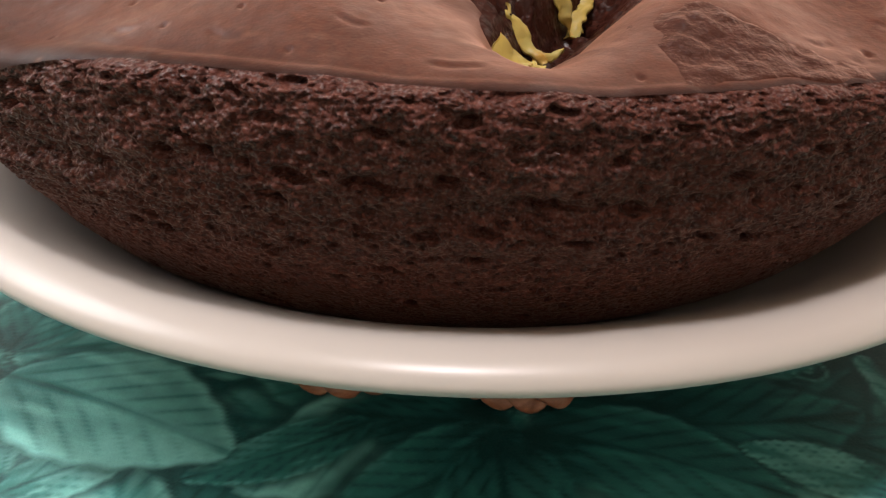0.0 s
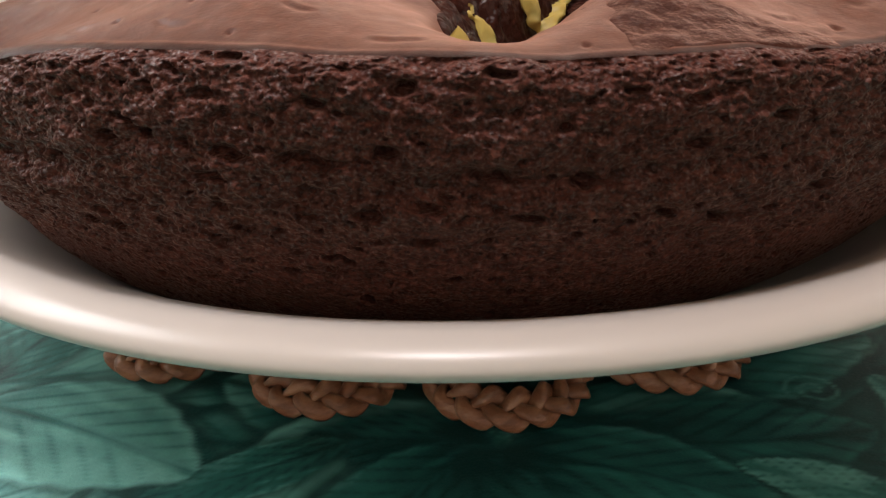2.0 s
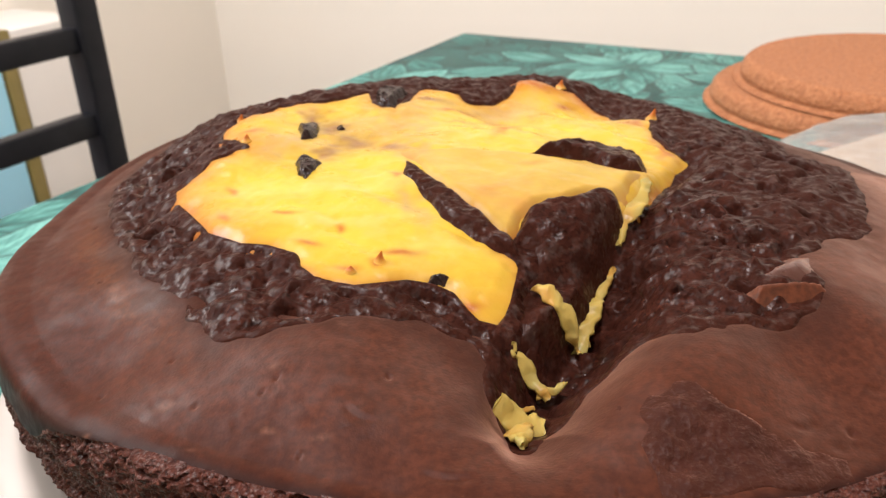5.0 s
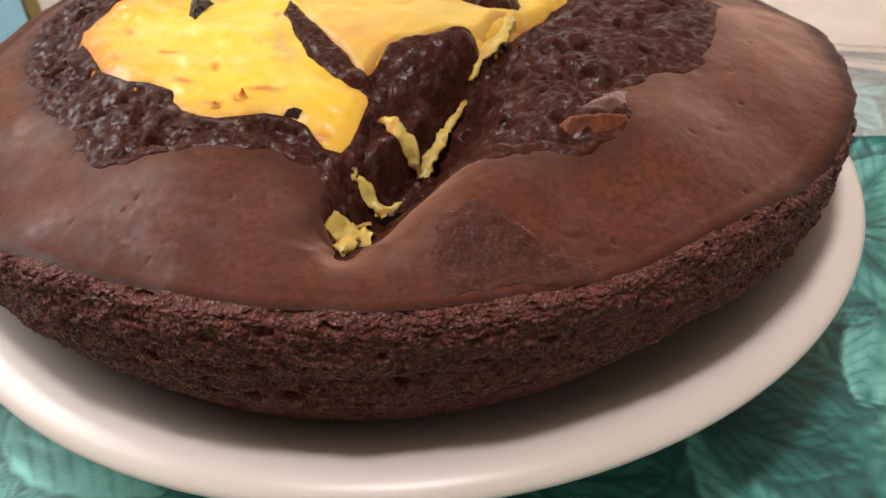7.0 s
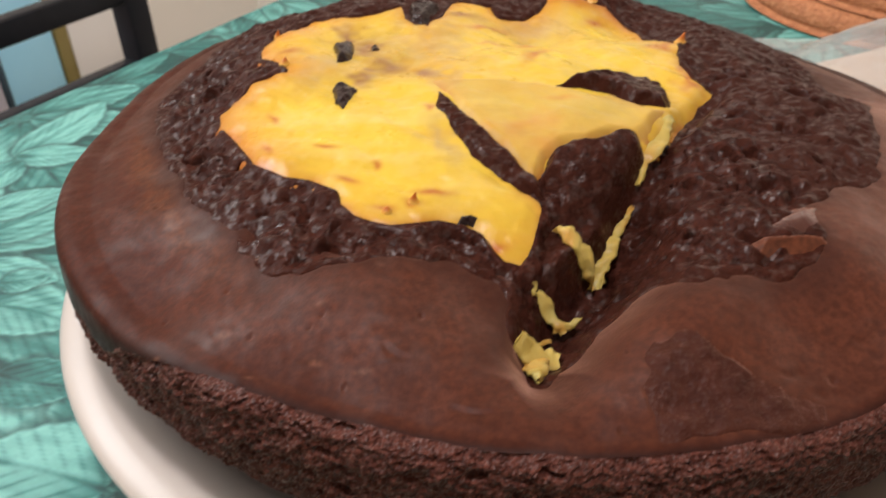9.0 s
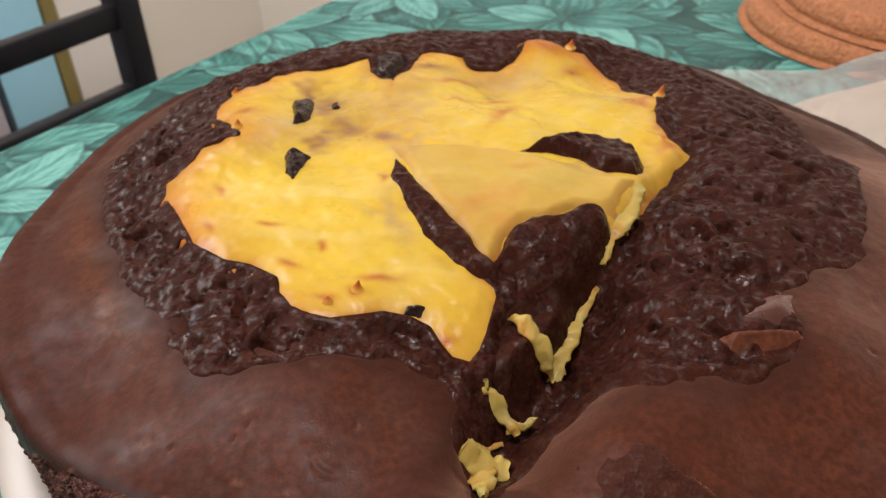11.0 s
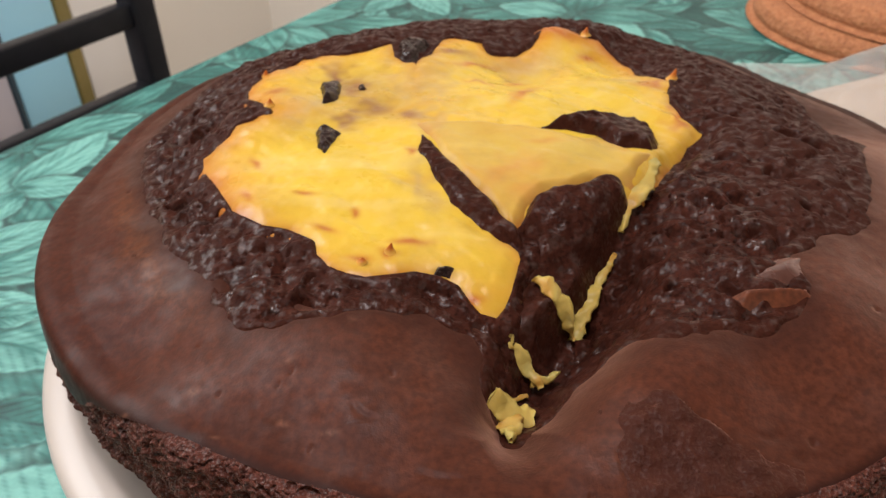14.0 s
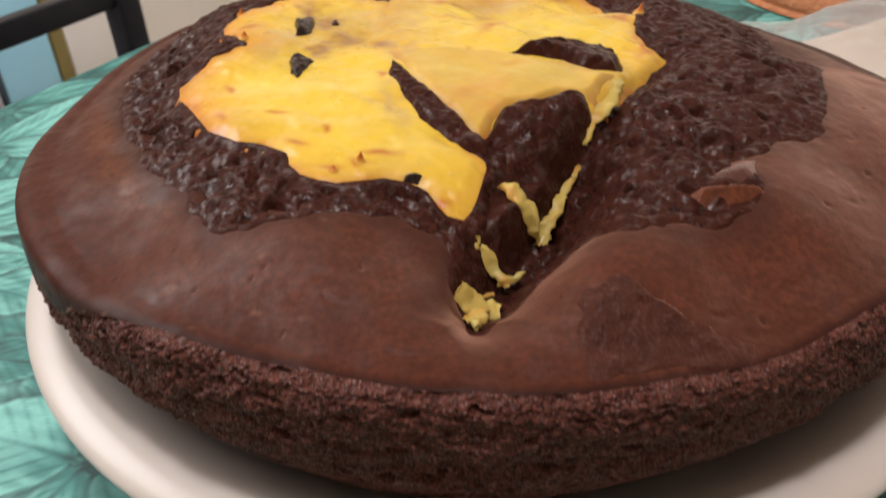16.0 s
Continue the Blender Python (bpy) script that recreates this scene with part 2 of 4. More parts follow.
def bag_film():
    m = bpy.data.materials.new("clear_plastic_film")
    m.use_nodes = True
    nt = m.node_tree
    nt.nodes.remove(nt.nodes["Principled BSDF"])
    clear = nt.nodes.new("ShaderNodeBsdfTransparent")
    clear.inputs[0].default_value = (0.93, 0.95, 0.94, 1)
    gloss = nt.nodes.new("ShaderNodeBsdfGlossy")
    gloss.inputs["Roughness"].default_value = 0.18
    milk = nt.nodes.new("ShaderNodeBsdfDiffuse")
    milk.inputs[0].default_value = (0.75, 0.76, 0.73, 1)
    fres = nt.nodes.new("ShaderNodeFresnel")
    fres.inputs[0].default_value = 1.2
    bump = nt.nodes.new("ShaderNodeBump")
    bump.inputs["Strength"].default_value, bump.inputs["Distance"].default_value = 0.6, 0.002
    tex = nt.nodes.new("ShaderNodeTexNoise")
    tex.inputs["Scale"].default_value = 60
    nt.links.new(tex.outputs["Fac"], bump.inputs["Height"])
    nt.links.new(bump.outputs[0], gloss.inputs["Normal"])
    a = nt.nodes.new("ShaderNodeMixShader")
    a.inputs[0].default_value = 0.26
    nt.links.new(clear.outputs[0], a.inputs[1])
    nt.links.new(milk.outputs[0], a.inputs[2])
    b = nt.nodes.new("ShaderNodeMixShader")
    nt.links.new(fres.outputs[0], b.inputs[0])
    nt.links.new(a.outputs[0], b.inputs[1])
    nt.links.new(gloss.outputs[0], b.inputs[2])
    nt.links.new(b.outputs[0], nt.nodes["Material Output"].inputs[0])
    return m


def cloth_material():
    m = material("printed_green_cloth", [(1, 1, 1, 1), (1, 1, 1, 1)], 900, 3, (0.42, 0.6), [("noise", 1800, 0.25, 0.0003)], specular=0.35)
    nt = m.node_tree
    bsdf = nt.nodes["Principled BSDF"]
    at = nt.nodes.new("ShaderNodeAttribute")
    at.attribute_name = "print"
    tex = nt.nodes.new("ShaderNodeTexNoise")
    tex.inputs["Scale"].default_value, tex.inputs["Detail"].default_value = 350, 6
    coord = nt.nodes.new("ShaderNodeTexCoord")
    nt.links.new(coord.outputs["Object"], tex.inputs["Vector"])
    span = nt.nodes.new("ShaderNodeMapRange")
    span.inputs["To Min"].default_value, span.inputs["To Max"].default_value = 0.75, 1.22
    nt.links.new(tex.outputs["Fac"], span.inputs["Value"])
    mul = nt.nodes.new("ShaderNodeVectorMath")
    mul.operation = "SCALE"
    nt.links.new(at.outputs["Color"], mul.inputs[0])
    nt.links.new(span.outputs[0], mul.inputs["Scale"])
    nt.links.new(mul.outputs[0], bsdf.inputs["Base Color"])
    return m


FILM = bag_film()
CLOTH = cloth_material()


# ---- mesh helpers ----
def array_mesh(name, verts, quads, mat, parent=None, label="", values=None, smooth=True):
    """A mesh object from arrays of places and of four-cornered faces. values: point attributes."""
    me = bpy.data.meshes.new(name)
    verts = np.asarray(verts, np.float32)
    quads = np.asarray(quads, np.int32)
    me.vertices.add(len(verts))
    me.vertices.foreach_set("co", verts.ravel())
    me.loops.add(quads.size)
    me.loops.foreach_set("vertex_index", quads.ravel())
    me.polygons.add(len(quads))
    me.polygons.foreach_set("loop_start", np.arange(0, quads.size, quads.shape[1], dtype=np.int32))
    me.polygons.foreach_set("use_smooth", np.full(len(quads), smooth))
    me.update(calc_edges=True)
    for key, val in (values or {}).items():
        if val.ndim == 1:
            me.attributes.new(key, "FLOAT", "POINT").data.foreach_set("value", val.astype(np.float32))
        else:
            me.attributes.new(key, "FLOAT_COLOR", "POINT").data.foreach_set("color", np.concatenate([val, np.ones((len(val), 1))], 1).astype(np.float32).ravel())
    me.materials.append(mat)
    ob = new(name, me)
    if parent:
        ob.parent = parent
    if label:
        tagged(ob, label)
    return ob


def part(name, bm, mat, parent=None, label="", smooth=True):
    me = bpy.data.meshes.new(name)
    bm.normal_update()
    bm.to_mesh(me)
    bm.free()
    me.materials.append(mat)
    for p in me.polygons:
        p.use_smooth = smooth
    ob = new(name, me)
    if parent:
        ob.parent = parent
    if label:
        tagged(ob, label)
    return ob


def box(x0, y0, z0, x1, y1, z1, m=None, bevel=0.0):
    bm = bmesh.new()
    bmesh.ops.create_cube(bm, size=1.0, matrix=Matrix.LocRotScale(((x0 + x1) / 2, (y0 + y1) / 2, (z0 + z1) / 2), None, (x1 - x0, y1 - y0, z1 - z0)))
    if bevel:
        bmesh.ops.bevel(bm, geom=bm.edges[:], offset=bevel, segments=3, affect="EDGES", profile=0.5)
    if m:
        bmesh.ops.transform(bm, matrix=m, verts=bm.verts)
    return bm


def polar_quads(rows, n):
    i, j = np.meshgrid(np.arange(rows - 1), np.arange(n), indexing="ij")
    a, b = i * n + j, i * n + (j + 1) % n
    return np.stack([a, a + n, b + n, b], -1).reshape(-1, 4)


def lathe(profile, n):
    prof = np.array(profile)
    ang = np.linspace(0, 2 * np.pi, n, endpoint=False)
    v = np.stack([prof[:, None, 0] * np.cos(ang), prof[:, None, 0] * np.sin(ang), np.repeat(prof[:, 1:2], n, 1)], -1)
    return v.reshape(-1, 3), polar_quads(len(prof), n)


def rounded(profile, steps):
    """A smooth curve through the points of a profile."""
    p = np.array(profile, float)
    q = np.concatenate([[2 * p[0] - p[1]], p, [2 * p[-1] - p[-2]]])
    out = []
    for i in range(len(p) - 1):
        a, b, c, d = q[i:i + 4]
        for t in np.linspace(0, 1, steps, endpoint=False):
            out.append(0.5 * (2 * b + (c - a) * t + (2 * a - 5 * b + 4 * c - d) * t * t + (3 * b - a - 3 * c + d) * t ** 3))
    out.append(p[-1])
    return np.array(out)


def thing(name, place=(0, 0, 0), turn=0.0):
    ob = new(name)
    ob.matrix_world = pose(*place, 0, 0, turn)
    return ob


# ---- the room: cream walls round a dining table that stands askew to the cake ----
ASKEW = -24.8
FRAME = pose(-0.047, 0.613, 0, 0, 0, ASKEW)  # the far corner of the table; x along its far edge, -y along its side


def structure(name, bm, mat, label):
    return tagged(part(name, bm, mat, None, "", False), label, "room", kind="structure")


structure("wall_north", box(-0.95, 0.62, -0.75, 2.1, 0.74, 1.7, FRAME), WALL, "unseen cream wall added to bounce light behind the table")
structure("wall_west", box(-1.07, -2.3, -0.75, -0.95, 0.74, 1.7, FRAME), WALL, "unseen cream wall added to bounce light beside the chair")
# east and south walls are unseen, added to close the room and bounce light
structure("wall_east", box(2.1, -2.3, -0.75, 2.22, 0.74, 1.7, FRAME), WALL, "unseen cream wall added to bounce light")
structure("wall_south", box(-1.07, -2.42, -0.75, 2.22, -2.3, 1.7, FRAME), WALL, "unseen cream wall added to bounce light")
# unseen floor and ceiling, added dark so that they return little light
structure("floor", box(-1.07, -2.42, -0.85, 2.22, 0.74, -0.75, FRAME), FLOOR, "unseen floor kept dark to cut bounced light")
structure("ceiling", box(-1.07, -2.42, 1.7, 2.22, 0.74, 1.8, FRAME), CEILING, "unseen ceiling kept dark to cut bounced light")

# ---- the table and its printed cloth ----
table = thing("dining_table", (0, 0, 0))
tagged(table, "dining table under a green printed cloth", "table")
part("tabletop", box(0.003, -1.3, -0.035, 0.80, -0.003, -0.006, FRAME, 0.004), BLACK, table)
for lx, ly in ((0.05, -0.05), (0.75, -0.05), (0.05, -1.25), (0.75, -1.25)):
    part("leg", box(lx - 0.025, ly - 0.025, -0.75, lx + 0.025, ly + 0.025, -0.035, FRAME, 0.004), BLACK, table)

LEAF_DARK, LEAF_MID, LEAF_LIGHT = np.array([0.002, 0.036, 0.034]), np.array([0.024, 0.150, 0.132]), np.array([0.162, 0.425, 0.375])


def points_near(grid, cx, cy, radius):
    """Indices of the cloth's points in the square round a place."""
    gx, gy, inverse = grid
    u, v = (inverse @ np.array([cx, cy, 0, 1]))[:2]
    i0, i1 = np.searchsorted(gx, [u - radius, u + radius])
    j0, j1 = np.searchsorted(-gy, [-v - radius, -v + radius])
    return (np.arange(i0, i1)[:, None] * len(gy) + np.arange(j0, j1)).ravel()


def leaf_stroke(grid, x, y, color, cx, cy, angle, length, width, tone, seed):
    """Prints one leaf of the cloth's pattern over the colours of the points near it."""
    ca, sa = math.cos(angle), math.sin(angle)
    near = points_near(grid, cx + ca * length / 2, cy + sa * length / 2, length * 0.62)
    if not len(near):
        return
    u = ((x[near] - cx) * ca + (y[near] - cy) * sa) / length
    v = (-(x[near] - cx) * sa + (y[near] - cy) * ca) / width
    bend = 0.10 * math.sin(seed * 2.3)
    v = v - bend * np.sin(np.pi * np.clip(u, 0, 1))
    uc = np.clip(u, 0, 1)
    half = 0.5 * np.sin(np.pi * uc ** 0.8) ** 0.75 + 0.012 * np.sin(uc * 46 + seed)
    side = np.abs(v)
    mask = step(0.05, -0.02, side - half) * (u > 0) * (u < 1)
    veins = 1 - (0.5 + 0.5 * np.sin((u - side * 0.85) * 44 + seed)) ** 6
    rib = np.exp(-(v / 0.028) ** 2)
    edge = np.exp(-((half - side) / 0.05) ** 2)
    grain = smooth_noise(np.stack([u * 5 + seed, v * 14, np.zeros_like(u)], 1), 5)
    light = np.clip(tone + 0.24 * (veins - 0.75) * step(0.0, 0.12, side) + 0.20 * grain - 0.34 * rib + 0.20 * edge - 0.34 * step(0.40, 0.0, uc), 0, 1)[:, None]
    ink = np.where(light < 0.5, LEAF_DARK + (LEAF_MID - LEAF_DARK) * light * 2, LEAF_MID + (LEAF_LIGHT - LEAF_MID) * (light * 2 - 1))
    halo = (0.75 * step(0.24, 0.0, side - half) * step(-0.06, 0.02, u) * step(1.05, 0.97, u))[:, None]
    under = color[near] * (1 - halo) + LEAF_DARK * halo
    color[near] = under * (1 - mask[:, None]) + ink * mask[:, None]


def swirl(grid, x, y, color, cx, cy, radius):
    near = points_near(grid, cx, cy, radius * 1.1)
    d = np.hypot(x[near] - cx, y[near] - cy)
    ang = np.arctan2(y[near] - cy, x[near] - cx)
    turn = (d / radius * 2.2 - ang / (2 * np.pi)) % 1.0
    line = (np.exp(-((turn - 0.5) / 0.13) ** 2) * 0.6 * step(1.05, 0.9, d / radius))[:, None]
    color[near] = color[near] * (1 - line) + (0.6 * LEAF_LIGHT + 0.4 * LEAF_MID) * line


def cloth():
    rng = np.random.default_rng(11)
    turn = np.array(FRAME)
    gx = np.concatenate([np.linspace(-0.012, 0.45, 560), np.linspace(0.45, 0.812, 130)[1:]])
    gy = np.concatenate([np.linspace(0.012, -0.30, 270), np.linspace(-0.30, -0.85, 620)[1:], np.linspace(-0.85, -1.31, 90)[1:]])
    grid = gx, gy, np.linalg.inv(turn)
    X, Y = np.meshgrid(gx, gy, indexing="ij")
    flat = np.stack([X.ravel(), Y.ravel(), np.zeros(X.size), np.ones(X.size)])
    p = (turn @ flat)[:3].T
    x, y = p[:, 0], p[:, 1]
    ground = 0.45 + 0.35 * fractal(np.stack([x * 40, y * 40, x * 0], 1), 3, 3)
    color = LEAF_DARK + (LEAF_MID - LEAF_DARK) * np.clip(ground, 0, 1)[:, None] * 0.7
    blooms = [(-0.110, -0.083, 0.2), (0.012, -0.094, 0.0), (-0.230, 0.025, 0.5), (-0.262, 0.135, 0.1), (0.150, 0.010, 0.3), (-0.125, 0.250, 0.4),
              (0.02, 0.36, 0.0), (0.13, -0.17, 0.2), (-0.06, -0.20, 0.6), (0.20, 0.30, 0.3), (-0.10, 0.42, 0.2), (0.10, 0.47, 0.6), (-0.20, -0.16, 0.7),
              (0.25, 0.13, 0.5), (0.26, -0.09, 0.1), (-0.2, 0.33, 0.3)]
    for k in range(60):
        c = (rng.uniform(-0.35, 0.75), rng.uniform(-0.75, 0.62))
        if all(math.hypot(c[0] - b[0], c[1] - b[1]) > 0.105 for b in blooms):
            blooms.append((*c, rng.uniform(0, 1)))
    for k in range(420):
        a = rng.uniform(0, 2 * math.pi)
        leaf_stroke(grid, x, y, color, rng.uniform(-0.33, 0.45), rng.uniform(-0.25, 0.6), a, rng.uniform(0.045, 0.07), rng.uniform(0.020, 0.030), rng.uniform(0.12, 0.42), rng.uniform(0, 9))
    for bx, by, _ in blooms:
        for k in range(17):
            a = rng.uniform(0, 2 * math.pi)
            d = rng.uniform(0.02, 0.06)
            leaf_stroke(grid, x, y, color, bx + d * math.cos(a), by + d * math.sin(a), a + rng.uniform(-0.5, 0.5), rng.uniform(0.05, 0.075), rng.uniform(0.026, 0.037), rng.uniform(0.30, 0.68), rng.uniform(0, 9))
        for k in range(2):
            a = rng.uniform(0, 2 * math.pi)
            swirl(grid, x, y, color, bx + 0.062 * math.cos(a), by + 0.062 * math.sin(a), rng.uniform(0.006, 0.009))
    for bx, by, ph in blooms:
        n = 9
        for k in rng.permutation(n):
            a = 2 * math.pi * (k + ph) / n + rng.uniform(-0.2, 0.2)
            leaf_stroke(grid, x, y, color, bx + 0.006 * math.cos(a), by + 0.006 * math.sin(a), a, rng.uniform(0.048, 0.068), rng.uniform(0.026, 0.036), rng.uniform(0.5, 0.85), rng.uniform(0, 9))
        for k in range(3):
            a = 2.1 * k + ph
            swirl(grid, x, y, color, bx + 0.0045 * math.cos(a), by + 0.0045 * math.sin(a), 0.0038)
    # single leaves; those below the plate's front are darkened to paint its shade
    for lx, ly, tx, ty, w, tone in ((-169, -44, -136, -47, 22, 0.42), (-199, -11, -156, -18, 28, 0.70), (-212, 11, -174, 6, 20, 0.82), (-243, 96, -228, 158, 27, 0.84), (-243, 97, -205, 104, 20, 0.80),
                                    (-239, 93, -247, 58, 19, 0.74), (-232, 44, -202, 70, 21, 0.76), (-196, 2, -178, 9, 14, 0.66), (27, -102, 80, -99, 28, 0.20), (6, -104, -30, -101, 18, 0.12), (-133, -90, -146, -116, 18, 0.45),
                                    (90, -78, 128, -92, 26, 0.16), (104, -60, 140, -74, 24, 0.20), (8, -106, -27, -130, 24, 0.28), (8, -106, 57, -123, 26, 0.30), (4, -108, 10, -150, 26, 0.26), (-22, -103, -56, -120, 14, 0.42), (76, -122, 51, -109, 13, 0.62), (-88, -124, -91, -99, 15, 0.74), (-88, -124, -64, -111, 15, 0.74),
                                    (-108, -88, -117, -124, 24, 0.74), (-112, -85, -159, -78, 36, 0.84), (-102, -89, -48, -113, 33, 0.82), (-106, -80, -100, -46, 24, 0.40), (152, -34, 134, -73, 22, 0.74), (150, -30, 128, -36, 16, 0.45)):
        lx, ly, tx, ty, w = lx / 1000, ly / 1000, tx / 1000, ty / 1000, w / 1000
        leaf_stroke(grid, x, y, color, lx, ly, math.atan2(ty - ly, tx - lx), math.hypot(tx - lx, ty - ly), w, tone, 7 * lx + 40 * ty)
    p[:, 2] = 0.0004 * fractal(np.stack([x * 22, y * 22, x * 0], 1), 2, 8) - 0.0004
    out = np.maximum(np.maximum(-X.ravel() - 0.002, X.ravel() - 0.802), np.maximum(Y.ravel() - 0.002, -1.302 - Y.ravel()))
    p[:, 2] -= np.clip(out, 0, 1) * 12
    n, m = X.shape
    i, j = np.meshgrid(np.arange(n - 1), np.arange(m - 1), indexing="ij")
    a = i * m + j
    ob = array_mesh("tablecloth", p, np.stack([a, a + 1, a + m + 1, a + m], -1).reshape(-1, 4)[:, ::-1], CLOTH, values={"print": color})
    tagged(ob, "green tablecloth printed with large pale teal leaves", "tablecloth")


cloth()

# ---- the chair beyond the table's side, and the cupboard behind it ----
def ladder_chair():
    ch = thing("dining_chair", (-0.470, 0.650, -0.75), ASKEW)
    tagged(ch, "black painted wooden dining chair with a ladder back", "chair")
    for y in (0.0, -0.40):
        part("back_post", box(-0.016, y - 0.009, 0.0, 0.016, y + 0.021, 0.98, None, 0.004), BLACK, ch)
    for z in (0.555, 0.648, 0.742, 0.856, 0.950):
        part("back_rail", box(-0.010, -0.40, z - 0.0135, 0.010, 0.0, z + 0.0135, None, 0.003), BLACK, ch)
    part("seat", box(0.0, -0.42, 0.42, 0.32, 0.02, 0.455, None, 0.008), BLACK, ch)
    for y in (0.0, -0.40):
        part("front_leg", box(0.28, y - 0.018, 0.0, 0.316, y + 0.018, 0.42, None, 0.004), BLACK, ch)
    return ch


ladder_chair()


def cupboard():
    cb = thing("cupboard", (0, 0, 0))
    cb.matrix_world = FRAME
    tagged(cb, "low cupboard with light blue, white and pale grey doors", "cupboard")
    part("body", box(-0.945, -0.62, -0.75, -0.772, 0.150, -0.055, None, 0.004), WHITE, cb)
    part("edge_strip", box(-0.770, -0.018, -0.74, -0.750, 0.003, -0.05, None, 0.002), OLIVE, cb, "olive edge strip")
    part("white_door", box(-0.770, 0.006, -0.74, -0.754, 0.145, -0.052, None, 0.002), WHITE, cb, "white door")
    part("blue_door", box(-0.770, -0.113, -0.74, -0.754, -0.021, -0.052, None, 0.002), BLUE, cb, "light blue door")
    part("edge_strip", box(-0.770, -0.122, -0.74, -0.750, -0.115, -0.05, None, 0.002), SLATE, cb, "dark edge strip")
    part("grey_door", box(-0.770, -0.36, -0.74, -0.754, -0.124, -0.052, None, 0.002), LILAC, cb, "pale grey door")
    part("grey_door", box(-0.770, -0.61, -0.74, -0.754, -0.364, -0.052, None, 0.002), LILAC, cb, "pale grey door")


cupboard()

# ---- the straw trivet ----
def braided_ring(major, minor, strands, waves):
    """Verts and quads of each flat strand of a plaited ring."""
    made = []
    n, m = 96, 8
    i, j = np.meshgrid(np.arange(n), np.arange(m), indexing="ij")
    a, b = i * m + j, ((i + 1) % n) * m + j
    c, d = ((i + 1) % n) * m + (j + 1) % m, i * m + (j + 1) % m
    quads = np.stack([a, b, c, d], -1).reshape(-1, 4)
    for s in range(strands):
        ph = 2 * math.pi * s / strands
        u = np.linspace(0, 2 * np.pi, n, endpoint=False)
        t = waves * u + ph
        across, over = minor * 0.78 * np.sin(t), minor * 0.34 * np.sin(2 * t)
        w = np.linspace(0, 2 * np.pi, m, endpoint=False)
        wide = minor * 0.62 * np.sign(np.cos(w)) * np.abs(np.cos(w)) ** 0.7
        thick = minor * 0.30 * np.sin(w)
        # each strand's face follows its slope, and the whole plait leans outwards
        roll = 0.45 * np.cos(2 * t)
        e = across[:, None] + wide * np.cos(roll)[:, None] - thick * np.sin(roll)[:, None]
        h = over[:, None] + wide * np.sin(roll)[:, None] + thick * np.cos(roll)[:, None]
        lean = 0.70
        rr = major + e * math.cos(lean) + h * math.sin(lean)
        zz = minor * 1.28 - e * math.sin(lean) + h * math.cos(lean)
        made.append((np.stack([rr * np.cos(u)[:, None], rr * np.sin(u)[:, None], zz], -1).reshape(-1, 3), quads))
    return made


def trivet():
    tv = thing("trivet")
    tagged(tv, "round trivet plaited from brown palm straw with looped border", "trivet")
    strands = [array_mesh("loop_strand", v, q, STRAW, tv) for v, q in braided_ring(0.0142, 0.0033, 3, 5)]
    for k in range(14):
        a = radians(-109 + k * 360 / 14)
        far = 0.0930 if k == 13 else 0.0850 + 0.0012 * math.sin(3 * k)
        for first in strands:
            ob = first if k == 0 else new("loop_strand", first.data)
            ob.parent = tv
            ob.location, ob.rotation_euler = (far * math.cos(a), far * math.sin(a), 0), (0, 0, a)
    for r in (0.012, 0.026, 0.040, 0.054, 0.067):
        for v, q in braided_ring(r, 0.0060, 3, max(4, round(r * 380))):
            array_mesh("plait_strand", v, q, STRAW, tv)


trivet()

# ---- the plate ----
def plate():
    prof = rounded([(0.0008, 0.0215), (0.06, 0.0215), (0.096, 0.0215), (0.103, 0.0230), (0.109, 0.0262), (0.115, 0.0304), (0.121, 0.0346), (0.127, 0.0380), (0.1325, 0.0399),
                    (0.1365, 0.0397), (0.1392, 0.0386), (0.1405, 0.0369), (0.1400, 0.0354), (0.1378, 0.0345), (0.131, 0.0326), (0.124, 0.0284), (0.115, 0.021),
                    (0.105, 0.0165), (0.092, 0.0150), (0.0885, 0.0126), (0.085, 0.0122), (0.082, 0.0140), (0.06, 0.0158), (0.0008, 0.0160)], 6)
    v, q = lathe(prof, 220)
    tagged(array_mesh("dinner_plate", v, q[:, ::-1], PLATE), "round cream glazed ceramic plate with rolled rim", "plate")


plate()

# ---- the cake ----
# swells and hollows of the top: centre, spread and height in millimetres
SWELLS = [(-88, 42, 32, 8.2), (20, -70, 13, -7.2), (30, 30, 32, -2.2), (-40, -80, 20, 1.3), (0, -90, 13, -5.5), (60, -100, 13, -2.6), (-70, -10, 13, 3.9), (30, -90, 14, 3.3),
          (-80, -90, 13, -2.3), (-40, 88, 32, 4.6), (70, -70, 13, 2.7), (18, 86, 15, 4.8), (100, -70, 13, -2.7), (30, 60, 13, -8.5), (30, -120, 13, -1.3), (0, 40, 13, -7.0),
          (40, 0, 13, -5.1), (90, 30, 13, -4.9), (-50, 20, 13, -3.2), (-30, -100, 13, 2.9), (-50, -50, 20, 2.9), (30, -50, 13, -1.3), (-5, 122, 22, -3.6), (80, -20, 20, 1.2)]
# how far the rim has slumped, every 20 degrees round from the side
SLUMP = [4.0, 9.2, 12.5, 8.5, 4.4, 2.0, 7.0, 9.8, 7.6, 6.1, 3.0, 1.4, 1.0, 1.0, 1.0, 1.2, 1.6, 2.2]
